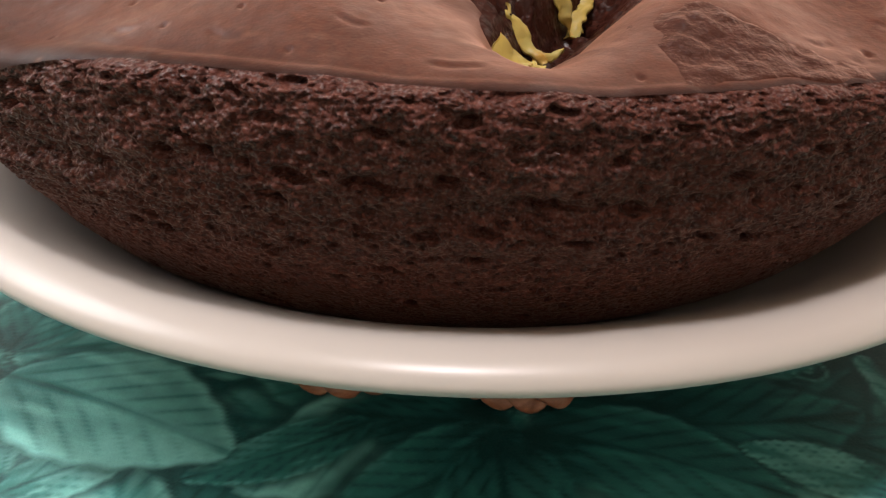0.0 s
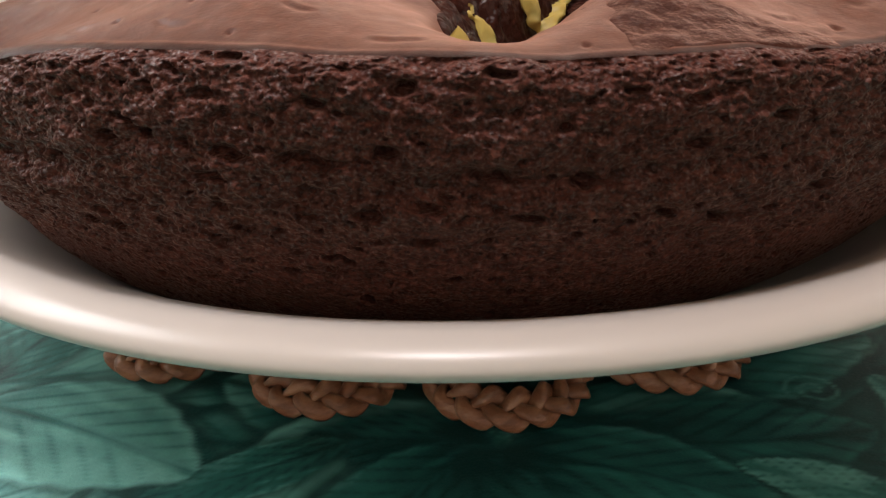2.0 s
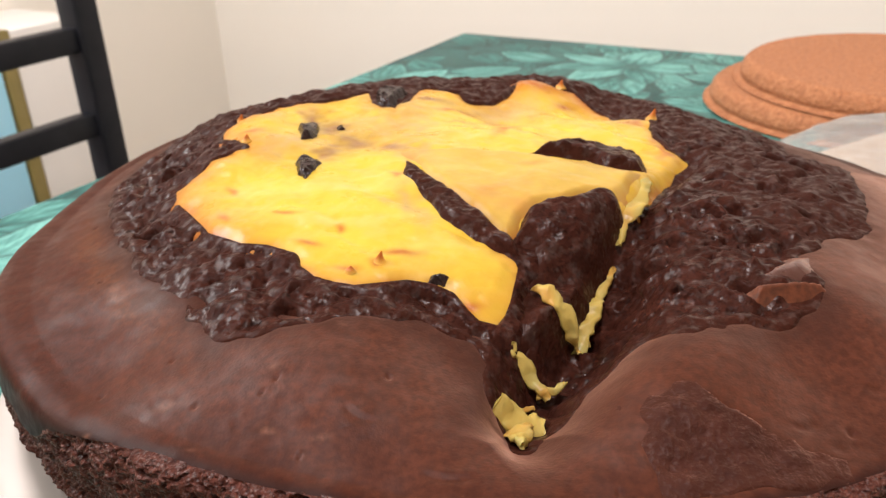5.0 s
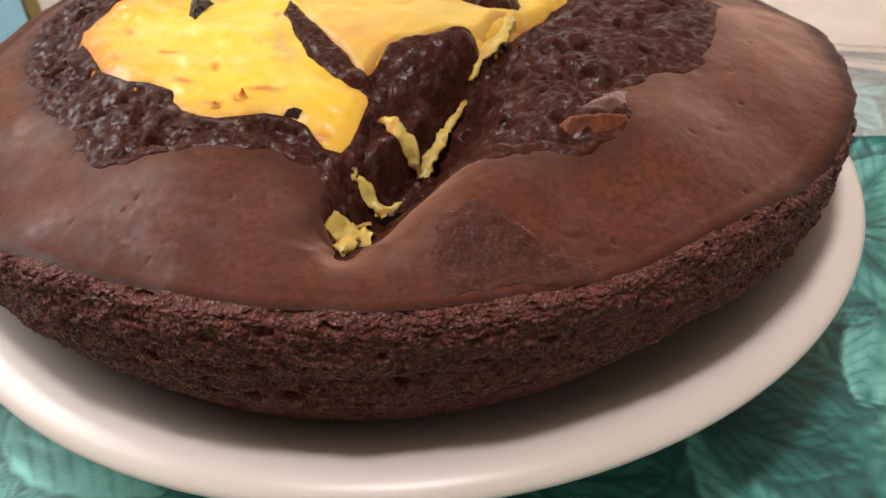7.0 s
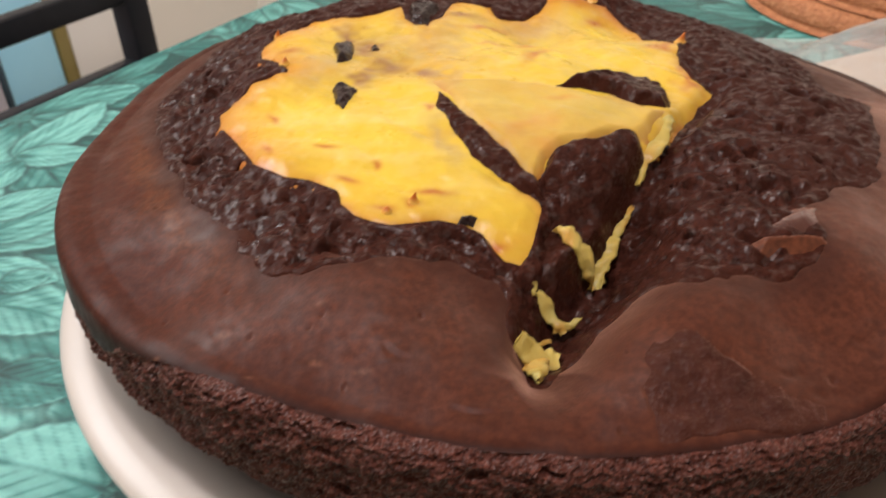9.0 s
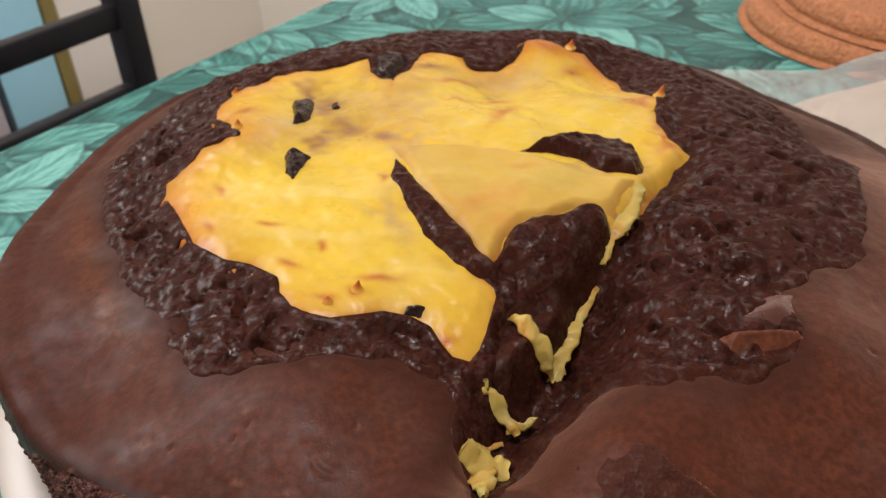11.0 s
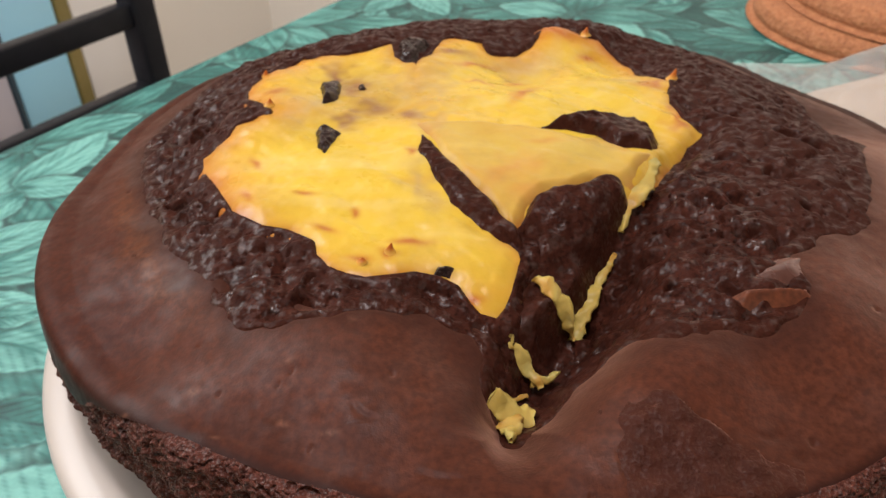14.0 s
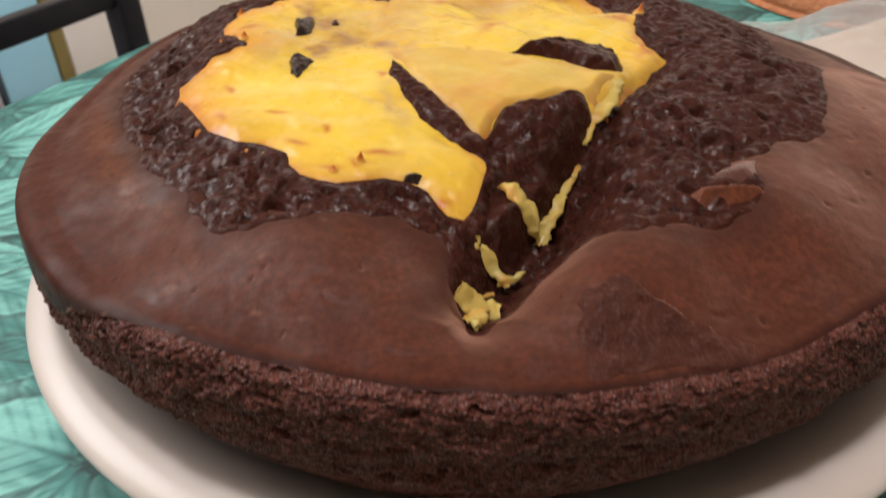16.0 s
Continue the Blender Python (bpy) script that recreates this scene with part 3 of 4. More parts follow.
# the crack: place, depth, and how wide its steep and its gentle flank are
CRACK = [(3, -110, 1.5, 6.0, 9), (4, -101, 8, 5.0, 12), (6, -92, 12, 5, 14), (11, -82, 13, 5.5, 14), (18, -70, 12, 6, 12.5), (25, -54, 9.5, 4, 10), (32, -38, 4.5, 3.5, 8), (42, -16, 4.5, 3, 4), (53, 6, 2.5, 3, 3)]
SHELF = [(5, -69), (9, -62.5), (14, -59), (21, -57.5), (20, -62), (15.5, -68), (12, -74), (8, -79), (6, -77)]
CUSTARD_A = [(-82, 4), (-75, -3), (-70, -9), (-76, -11), (-79.5, -12), (-79.5, -18), (-81, -22), (-85, -25), (-80, -35), (-75.5, -41), (-66, -54), (-56, -61), (-49.5, -63), (-43, -66.5), (-41, -71),
             (-36.5, -75), (-32, -77), (-27.5, -77.5), (-22.5, -75.5), (-17.5, -73.5), (-12.5, -73.5), (-9, -74.5), (-6.5, -77.5), (-3.5, -80), (1.5, -80), (3.5, -76), (4.5, -71), (5, -67), (5.5, -64),
             (5, -60.5), (2, -57.5), (0, -41), (-18, -4), (-34.5, 33), (-37.5, 34), (-41, 38), (-44, 49), (-54, 42.5), (-60.5, 38), (-72, 36), (-74, 31.5), (-76, 26), (-80, 20), (-83, 13)]
CUSTARD_B = [(-37, 13), (-25, -18.5), (-9, -47), (2, -55.5), (14, -48), (22, -44), (28.5, -44), (30, -39), (34, -31), (38, -28), (42.5, -16), (48.5, -2), (53, 4), (54, 7), (51, 8), (48, 12), (45.5, 19.5), (46.5, 38.5),
             (42, 44.5), (36.5, 64.5), (30, 71), (25, 76.5), (18.5, 76), (12.5, 77), (4.5, 75), (0, 64), (-5, 56), (-12, 54), (-14.5, 61), (-26, 59.5), (-30, 55), (-31.5, 43), (-34, 34)]
CRUMB_OUT = [(-112, -2), (-108, -18), (-97.5, -39), (-88, -51.5), (-84, -59), (-77.5, -65), (-71, -70.5), (-63.5, -75.5), (-60.5, -80.5), (-56, -86), (-50.5, -90), (-44, -91.5), (-40, -88.5), (-35.5, -87.5), (-27.5, -86.5),
             (-20, -84.5), (-14, -84.5), (-9, -85.5), (-4.5, -85.5), (-1, -88), (-1.5, -93), (-1, -99), (1.5, -104), (4, -106), (9, -103), (13, -95.5), (17.5, -89.5), (21.5, -86), (24, -85), (27, -84.5), (31, -84), (36.5, -84.5),
             (47.5, -83), (53, -82.5), (58, -80.5), (61, -76), (64, -70), (64.5, -58), (71.5, -50.5), (79.5, -45), (84, -39), (88.5, -27), (92, -12), (100, 14), (84, 72), (42, 110), (-22, 108), (-80, 72), (-106, 34)]
PATCH = [(23, -102.5), (25.5, -98), (31, -100), (36.5, -100.5), (41, -101.5), (45, -105), (50, -106.5), (58, -107.5), (56, -111.5), (49, -115.5), (42, -118), (35, -119), (27, -120), (25, -115), (22.5, -110.5), (23.5, -107)]
STREAK = [(-25.5, -21), (-24, -16), (-18.5, -26), (-13, -34.5), (-7.5, -41), (-3.5, -46), (0, -51.5), (4, -54.5), (5, -59.6), (-2, -57.6), (-7.6, -53.4), (-12.8, -48.8), (-17, -42.2), (-21, -37.4), (-24.2, -31)]
SKIN = [(-28.5, -11), (-23.5, -10.5), (-9.5, -10.5), (5.5, -10), (16, -13.5), (22.5, -9.5), (26, -14), (32, -19), (37.5, -17), (34.5, -26.5), (29, -36), (25, -36.5), (21.5, -36.5), (16, -41.5), (9.5, -44), (6, -48),
        (5, -52.5), (3, -57), (-0.5, -54.5), (-4, -49.5), (-8, -45), (-13.5, -38.5), (-18.5, -31), (-23, -22)]
BULGE = [(5.5, -46), (9.5, -41.5), (16, -40), (21.5, -34.5), (25, -33.5), (28.5, -34.5), (29.5, -40), (28, -44), (27, -47), (23.5, -53), (20.5, -57.5), (19, -64), (16.5, -69), (13.5, -73), (10, -78), (5, -79), (5, -72), (8, -64), (7.5, -57), (4.5, -54), (3, -54), (4, -51)]
WEDGE = [(6.5, -11), (13, -4.5), (20, 1.5), (27, 5), (33, 5), (37.5, 0.5), (39.5, -6.5), (36.5, -17), (32, -16), (27, -16), (24.5, -11), (19, -9.5), (13, -9.5)]
SLIVER = [(50, -71.5), (54.5, -70.5), (63.5, -69.5), (64, -70.5), (57.5, -72.5), (50.5, -74)]
FILMY = [(51, -67), (55, -63), (61.5, -58.5), (64.5, -58.5), (63.5, -65), (60, -67), (54, -69)]
SPOTS = [[(-61, 13), (-58.5, 17.5), (-54.5, 18), (-53, 10.5), (-53.5, 1.5), (-56, -2)], [(-53.5, -18.5), (-52, -15), (-46, -18.5), (-47, -25), (-48, -30), (-51, -27)],
         [(-42, 44), (-37, 49), (-31, 47), (-33.5, 37.5), (-35.5, 31.5), (-39.5, 35.5)], [(-14.2, -72.4), (-13, -69.8), (-10, -69.6), (-10.8, -71.4)], [(-50, 15), (-47.5, 17.5), (-46, 13), (-48, 11)]]


def ring_curve(vals, per):
    """A smooth closed curve through values spaced evenly round a ring."""
    n = len(vals)
    t = np.arange(n * per + 1) / per
    i, f = np.floor(t).astype(int), t - np.floor(t)
    g = (1 - np.cos(np.pi * f)) / 2
    v = np.array(vals)
    return v[i % n] * (1 - g) + v[(i + 1) % n] * g


SLUMP_FINE = ring_curve(SLUMP, 4)


def crack_depth(x, y):
    c = np.array(CRACK) / 1000
    out = np.zeros(x.shape)
    for a, b in zip(c[:-1], c[1:]):
        e = (b - a)[:2]
        t = np.clip(((x - a[0]) * e[0] + (y - a[1]) * e[1]) / (e @ e), 0, 1)
        dx, dy = x - a[0] - t * e[0], y - a[1] - t * e[1]
        turn = step(-0.7, 0.7, (e[1] * dx - e[0] * dy) / (np.hypot(dx, dy) * math.hypot(*e) + 1e-9))
        flank = (a[3] + t * (b[3] - a[3])) * (1 - turn) + (a[4] + t * (b[4] - a[4])) * turn
        out = np.maximum(out, (a[2] + t * (b[2] - a[2])) * np.exp(-(dx * dx + dy * dy) / flank ** 2))
    return out


def dome(x, y):
    """Height of the cake's top over the table, without its finer relief."""
    r2 = (x * x + y * y) * 1e6
    z = 76.2 + 15.9 * (1 - r2 / 128 ** 2)
    for cx, cy, spread, a in SWELLS:
        z = z + a * np.exp(-((x * 1000 - cx) ** 2 + (y * 1000 - cy) ** 2) / (2 * spread * spread))
    r = np.sqrt(r2)
    slump = np.interp(np.degrees(np.arctan2(y, x)) % 360, np.arange(0, 361, 5), SLUMP_FINE)
    z = z - slump * np.clip((r - 70) / 54, 0, 1.2) ** 1.3
    p = np.stack([x, y, np.zeros_like(x)], -1).reshape(-1, 3)
    z = z + (0.5 * fractal(p * 55, 2, 21)).reshape(x.shape)
    z = z / 1000 - crack_depth(x, y)
    # the sunken ledge before the domed lump
    return z + (0.078 - z) * step(0.0018, -0.0030, outline_distance(x, y, SHELF))


def flecked(x, y, scale, seed):
    return smooth_noise(np.stack([x * scale, y * scale, np.zeros_like(x)], -1).reshape(-1, 3), seed).reshape(x.shape)


def ragged(x, y, poly, amount=0.0011, seed=31):
    return outline_distance(x, y, poly) + amount * (flecked(x, y, 150, seed) + 0.22 * flecked(x, y, 430, seed + 1))


def scar(x, y, ax, ay, bx, by, w):
    """A lifted flake of crust: a groove with a raised lip beside it."""
    L = math.hypot(bx - ax, by - ay)
    u = ((x * 1000 - ax) * (bx - ax) + (y * 1000 - ay) * (by - ay)) / L / L
    d = (-(x * 1000 - ax) * (by - ay) + (y * 1000 - ay) * (bx - ax)) / L + 0.8 * np.sin(np.clip(u, 0, 1) * math.pi)
    return 0.00028 * step(-0.15, 0.2, u) * step(1.15, 0.8, u) * (-0.9 * np.exp(-(d / w) ** 2) + 0.5 * np.exp(-((d - 1.5 * w) / w) ** 2))


def spots_at(x, y, spots):
    """How strongly each point lies in one of the scattered ovals (centre, half length, half width, turn)."""
    out = np.zeros(x.shape)
    wx, wy = flecked(x, y, 300, 17), flecked(x, y, 300, 18)
    for cx, cy, a, b, turn in spots:
        dx, dy = x * 1000 - cx + 0.45 * b * wx, y * 1000 - cy + 0.45 * b * wy
        ca, sa = math.cos(radians(turn)), math.sin(radians(turn))
        out = np.maximum(out, np.exp(-(((dx * ca + dy * sa) / a) ** 2 + ((dy * ca - dx * sa) / b) ** 2)))
    return out


def shade(color, weight, tone):
    return color + (np.array(tone) - color) * np.clip(weight, 0, 1)[..., None]


PINHOLES = [(-39, -104, 0.5), (-18, -99, 0.6), (-51, -105, 0.6), (-60, -92, 0.5), (60, -102, 0.9), (-72, -98, 0.5), (-30, -116, 0.5), (92, -52, 0.6), (78, -70, 0.6), (-88, -62, 0.5),
            (-37, -101.5, 0.5), (20, -119, 0.6), (-104, -32, 0.6), (100, -20, 0.5), (88, -84, 0.6)]
TEARS = [(-43, -109, -37, -112, 0.9), (-10, -118, -2, -118, 0.8), (56, -106, 60, -103, 1.2), (66, -93, 71, -89, 1.4), (50, -103, 54, -101, 0.8), (-60, -102, -56, -104, 0.9), (84, -66, 88, -62, 0.9),
         (58, -112, 63, -107, 0.9), (-24, -107, -19, -109, 0.7), (90, -40, 93, -36, 1.0)]
# ovals of the crust that get a higher gloss
GLOSS_SPOTS = [(-26, -103, 20, 10, -15), (-58, -103, 9, 5, 0), (20, -110, 7, 4, 0), (-78, -70, 10, 8, 40), (80, -60, 14, 10, 40)]
CRUMBS = [(-38, -99, 0.9, 0.6, 20), (-36.5, -111.5, 1.6, 0.6, -20), (-57, -103.5, 1.4, 0.7, 0), (-27, -113, 1.4, 0.4, 10), (-49, -114, 1.0, 0.4, 0), (-28, -88, 0.9, 0.6, 0), (-70, -108, 0.8, 0.4, 0)]


def crust_tone(x, y, low):
    """Colour of the crust: redder to one side, greyer to the other, darker at the back, down the rim and where it meets
    the crumb.
    """
    shape = x.shape
    p = np.stack([x, y, low * 0.01], -1).reshape(-1, 3)
    big = fractal(p * 22, 3, 62).reshape(shape)
    mid = fractal(p * 95, 3, 63).reshape(shape)
    c = np.zeros(shape + (3,)) + np.array([0.070, 0.0198, 0.0098])
    c = shade(c, step(0.01, -0.11, x) * 0.75 + 0.35 * big, (0.064, 0.0134, 0.0052))
    c = shade(c, step(0.03, 0.11, x) * 0.5 - 0.35 * big, (0.074, 0.0255, 0.0148))
    c = shade(c, 0.55 * step(0.1, 0.9, mid), (0.044, 0.0130, 0.0074))
    c = shade(c, 0.20 * step(-0.1, -0.9, mid), (0.074, 0.0220, 0.0118))
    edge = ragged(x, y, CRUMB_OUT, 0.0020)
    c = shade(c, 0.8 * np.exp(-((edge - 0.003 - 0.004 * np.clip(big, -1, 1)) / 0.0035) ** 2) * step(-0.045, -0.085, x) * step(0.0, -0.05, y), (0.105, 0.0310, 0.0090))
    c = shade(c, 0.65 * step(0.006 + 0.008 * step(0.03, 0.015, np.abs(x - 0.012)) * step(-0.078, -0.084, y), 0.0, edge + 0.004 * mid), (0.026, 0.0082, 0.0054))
    # dark-baked back and rim, with some of their shade put into the colour
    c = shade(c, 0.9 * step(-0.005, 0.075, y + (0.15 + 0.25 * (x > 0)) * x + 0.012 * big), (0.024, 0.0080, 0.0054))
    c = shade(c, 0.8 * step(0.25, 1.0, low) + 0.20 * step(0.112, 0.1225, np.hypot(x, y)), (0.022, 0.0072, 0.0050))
    c = shade(c, 0.45 * spots_at(x, y, CRUMBS), (0.22, 0.10, 0.06))
    return c.reshape(-1, 3)


# pigment of the custard: scorched points, brown stains, pale milky zones
SCORCH = [(-72, 5, 3.5, 1.8, 30), (-30, -71, 2.2, 1.2, 0), (-24, -69, 1.6, 1.4, 0), (-25, -29, 1.6, 2.4, 0), (1, 13, 9, 2.0, 70), (-2, 26, 3.5, 1.8, 20), (-66, -33, 1.2, 3.0, 30), (-48, -49, 3.0, 0.8, -15),
          (-34, -55, 1.0, 1.6, 0), (-63, -49, 3.2, 1.0, -50), (-5, -76, 3.0, 1.4, 30), (10, 72, 6, 3, 0), (20, 62, 4, 2, 40), (40, 34, 4, 6, 0), (46, 12, 3, 8, -20), (-58, 42, 5, 2.5, 30), (-16, 40, 7, 1.6, 35),
          (-20, -64, 4, 1.0, 10), (-12, 22, 1.2, 5, 60), (-40, -62, 3, 0.9, -25)]
UMBER = [(-50, 14, 9, 6.5, -50), (-42, 0, 8.5, 7, -60), (-47, -10, 4, 5.5, 20), (-30, -6, 5, 2.4, -40), (-4, 31, 2.8, 1.9, 0), (-58, 24, 4, 6, 0), (-29, -7, 0.8, 0.8, 0), (-12, -70.5, 1.8, 0.8, 10), (-24, 46, 6, 2.4, 20),
         (-36, 40, 5, 3, 30), (-8, -76, 2.2, 1.6, 0)]
MILKY = [(-32, 20, 12, 16, 20), (-20, -44, 3.5, 9, 25), (-24, -10, 4, 9, 20), (-60, -6, 8, 10, 0), (0, 50, 14, 8, 20), (7, -77, 3, 3, 0), (30, 40, 7, 5, 0)]


def custard_stain(x, y, d, pale):
    """Pigment of the custard: bright yellow, orange towards its baked edge, streaked along the way it was spread."""
    p = np.stack([x, y, x * 0], -1)
    turn = 0.55 + 6.0 * y + 3.0 * x
    flow = np.stack([(x * np.cos(turn) + y * np.sin(turn)) * 28, (-x * np.sin(turn) + y * np.cos(turn)) * 150, x * 0], -1)
    streak, big, mid = fractal(flow, 3, 191), fractal(p * 38, 3, 192), fractal(p * 160, 3, 193)
    c = np.zeros(x.shape + (3,)) + (np.array([0.46, 0.342, 0.070]) if pale else np.array([0.545, 0.385, 0.044]))
    c = shade(c, (0.25 if pale else 0.35) * step(0.0, 0.7, big), (0.51, 0.295, 0.036))
    c = shade(c, 0.26 * step(0.1, 0.7, streak), (0.49, 0.265, 0.040))
    c = shade(c, 0.6 * step(-0.1, -0.7, streak), (0.58, 0.440, 0.120))
    c = shade(c, 0.9 * spots_at(x, y, MILKY) * (0.75 + 0.4 * big), (0.40, 0.280, 0.105))
    depth = np.clip(-d + 0.0020 * big + 0.0012 * mid, 0, 1)
    side = 0.35 + 0.65 * np.clip(step(-0.045, -0.075, x) + step(0.035, 0.07, y), 0, 1)
    c = shade(c, (0.92 * np.exp(-(depth / 0.0095) ** 1.3)) * side, (0.45, 0.170, 0.024))
    c = shade(c, 0.75 * np.exp(-(depth / 0.0016) ** 1.5), (0.33, 0.105, 0.020))
    if pale:
        c = shade(c, 0.60 * spots_at(x, y, [(1, -36, 11, 6, 55), (5, -45, 5, 4, 0), (-4, -9, 6, 1.6, 20), (8, -21, 5, 1.2, 5), (26, -16, 2.0, 7, 20)]), (0.42, 0.185, 0.040))
    else:
        c = shade(c, 1.0 * spots_at(x, y, UMBER) * (0.85 + 0.20 * mid), (0.21, 0.090, 0.046))
        c = shade(c, 1.0 * spots_at(x, y, SCORCH), (0.36, 0.115, 0.022))
    return c


cake = thing("cake")
tagged(cake, "round chocolate cake with cracked top showing yellow custard", "cake")


def front_dense(n):
    """Angles round the cake, closer together towards the front."""
    t = np.linspace(0, 2 * np.pi, n, endpoint=False)
    return -np.pi / 2 + np.pi + t + 0.55 * np.sin(t)


SIDE_CURVE = rounded([(0.1225, 1.0), (0.1254, 0.993), (0.1278, 0.976), (0.1291, 0.945), (0.1297, 0.88), (0.1300, 0.79), (0.1299, 0.70), (0.1288, 0.61), (0.1266, 0.52), (0.1240, 0.44),
                      (0.1209, 0.35), (0.1178, 0.26), (0.1140, 0.17), (0.110, 0.09), (0.105, 0.035), (0.098, 0.0), (0.06, 0.0), (0.001, 0.0)], 12)
# larger holes and clefts of the front: place along it, height, half length, half height
CLEFTS = [(-13, 37, 1.3, 0.8), (-7, 64, 1.8, 0.9), (-4, 73, 1.7, 0.8), (8, 74, 1.8, 0.6), (26, 71, 1.6, 0.7), (7, 60.5, 4.6, 0.9), (-17, 63, 4.2, 1.0), (40, 51, 1.7, 0.9), (-16, 46, 1.7, 0.6), (32, 53, 1.6, 0.8), (-29, 63.5, 3.2, 0.9),
          (-32, 60, 2.6, 0.7), (-17, 71, 1.8, 0.8), (17, 67, 1.2, 0.8), (1, 42, 1.0, 0.5), (20, 59, 2.6, 0.6), (-2, 56, 2.2, 0.6), (48, 66, 1.5, 0.7), (-42, 66, 1.6, 0.7), (12, 54, 2.0, 0.6), (-24, 43, 1.2, 0.5), (-45, 68, 1.0, 0.5)]


def cake_body():
    n = 1100
    ang = front_dense(n)
    ca, sa = np.cos(ang), np.sin(ang)
    # how far down the side the smooth crust reaches: far on the west, a little on the east
    wob = smooth_noise(np.stack([ca * 6, sa * 6, ca * 0], 1), 41) + 0.5 * smooth_noise(np.stack([ca * 21, sa * 21, ca * 0], 1), 42)
    west = step(0.42, 0.90, -ca)
    east = step(0.55, 0.85, ca)
    reach = 15 + 3.0 * wob + (62 + 14 * wob) * west + (16 + 6 * wob) * east
    # top
    rows = np.linspace(0.0006, 0.1225, 215)
    R = np.repeat(rows[:, None], n, 1)
    X, Y = R * ca, R * sa
    Z = dome(X, Y)
    crumb = np.minimum(ragged(X, Y, CRUMB_OUT, 0.0016), ragged(X, Y, PATCH, 0.0016, 35))
    Z = Z - 0.0004 * step(0.0, -0.003, crumb) - 0.0022 * step(-0.002, -0.008, crumb)
    pts = np.stack([X, Y, X * 0], -1).reshape(-1, 3)
    d, tag = cells(pts * 150, 51)
    dents = (np.exp(-(d / 0.16) ** 2) * (tag > 0.86)).reshape(X.shape)
    Z = Z - 0.00010 * dents + 0.00004 * flecked(X, Y, 420, 52) + 0.0001 * flecked(X, Y, 130, 53)
    for cx, cy, r in PINHOLES:
        Z = Z - 0.0005 * np.exp(-(((X * 1000 - cx) ** 2 + (Y * 1000 - cy) ** 2) / r ** 2) ** 2)
    for ax, ay, bx, by, w in TEARS:
        Z = Z + scar(X, Y, ax, ay, bx, by, w)
    edge = Z[-1]
    # rim and side
    base = 0.0222
    curve_r, curve_k = SIDE_CURVE[:, 0], SIDE_CURVE[:, 1]
    m = len(SIDE_CURVE)
    pos = np.arange(m)
    cut = np.clip(reach, 6, 100)
    k_rows = 56
    s = np.linspace(0, 1, k_rows)[1:, None] * cut[None, :]
    rr, kk = np.interp(s, pos, curve_r), np.interp(s, pos, curve_k)
    bulge = 0.003 * np.exp(-((ang + np.pi * 0.86 + np.pi) % (2 * np.pi) - np.pi) ** 2 / 0.18)
    rr = rr + bulge * step(0, 12, s)
    Z2 = base + (edge[None, :] - base) * kk
    X2, Y2 = rr * ca, rr * sa
    v = np.concatenate([np.stack([X, Y, Z], -1), np.stack([X2, Y2, Z2], -1)]).reshape(-1, 3)
    total = len(rows) + k_rows - 1
    wide = np.concatenate([X, X2]), np.concatenate([Y, Y2])
    # sheen weakened at the left, back and rim to imitate shade there
    sheen_weight = (0.14 + 0.66 * step(-0.095, -0.030, wide[0])) * (1 - 0.35 * step(0.035, 0.085, wide[0])) * (1 - 0.75 * step(0.0, 0.07, wide[1]))
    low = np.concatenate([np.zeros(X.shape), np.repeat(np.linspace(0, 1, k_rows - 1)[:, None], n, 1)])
    sheen_weight = (sheen_weight * (1 - 0.95 * step(0.05, 0.5, low)) * (1 - 0.3 * step(0.117, 0.1225, np.hypot(*wide)))).ravel()
    extra_gloss = np.clip(spots_at(*wide, GLOSS_SPOTS) * (0.11 + 0.03 * flecked(*wide, 170, 66) + 0.07 * flecked(*wide, 500, 67)), 0, 1)
    array_mesh("crust", v, polar_quads(total, n), CRUST, cake, "smooth matt brown chocolate crust", {"stain": crust_tone(*wide, low), "velvet": sheen_weight, "shine": extra_gloss.ravel()})
    # crumbly side
    n2 = 1900
    ang = front_dense(n2)
    order = np.argsort(front_dense(n) % (2 * np.pi))
    src = (front_dense(n) % (2 * np.pi))[order]
    cut2 = np.interp(ang % (2 * np.pi), src, cut[order], period=2 * np.pi)
    edge2 = np.interp(ang % (2 * np.pi), src, edge[order], period=2 * np.pi)
    ca, sa = np.cos(ang), np.sin(ang)
    down = pos[-1] - 10.0
    f = np.concatenate([np.linspace(0, 0.86, 200), np.linspace(0.86, 1.0, 14)[1:]])[:, None]
    s = (cut2[None, :] - 1.5) * (1 - f) + down * f
    rr, kk = np.interp(s, pos, curve_r), np.interp(s, pos, curve_k)
    rr = rr + 0.003 * np.exp(-((ang + np.pi * 0.86 + np.pi) % (2 * np.pi) - np.pi) ** 2 / 0.18) * step(0, 12, s) * step(0.3, 0.7, kk)
    rr = rr - 0.0030 * np.exp(-((ang + 0.9 + np.pi) % (2 * np.pi) - np.pi) ** 2 / 0.20) * step(0.80, 0.40, kk)
    z = base + (edge2[None, :] - base) * kk
    p = np.stack([rr * ca, rr * sa, z], -1).reshape(-1, 3)
    squash = p * np.array([1, 1, 1.7])
    upper = 0.25 + 0.75 * step(0.036, 0.050, p[:, 2])
    relief = (0.0008 * fractal(squash * 110, 3, 71) + 0.00035 * fractal(squash * 420, 2, 72)) * upper
    shelf = smooth_noise(p * np.array([28, 28, 1]), 77)
    ledge = np.exp(-((p[:, 2] - 0.0600 - 0.0020 * shelf) / 0.0026) ** 2) - 0.6 * np.exp(-((p[:, 2] - 0.0545 - 0.0015 * shelf) / 0.0024) ** 2)
    relief = relief - 0.0013 * ledge * step(-0.5, 0.5, smooth_noise(p * 45, 78))
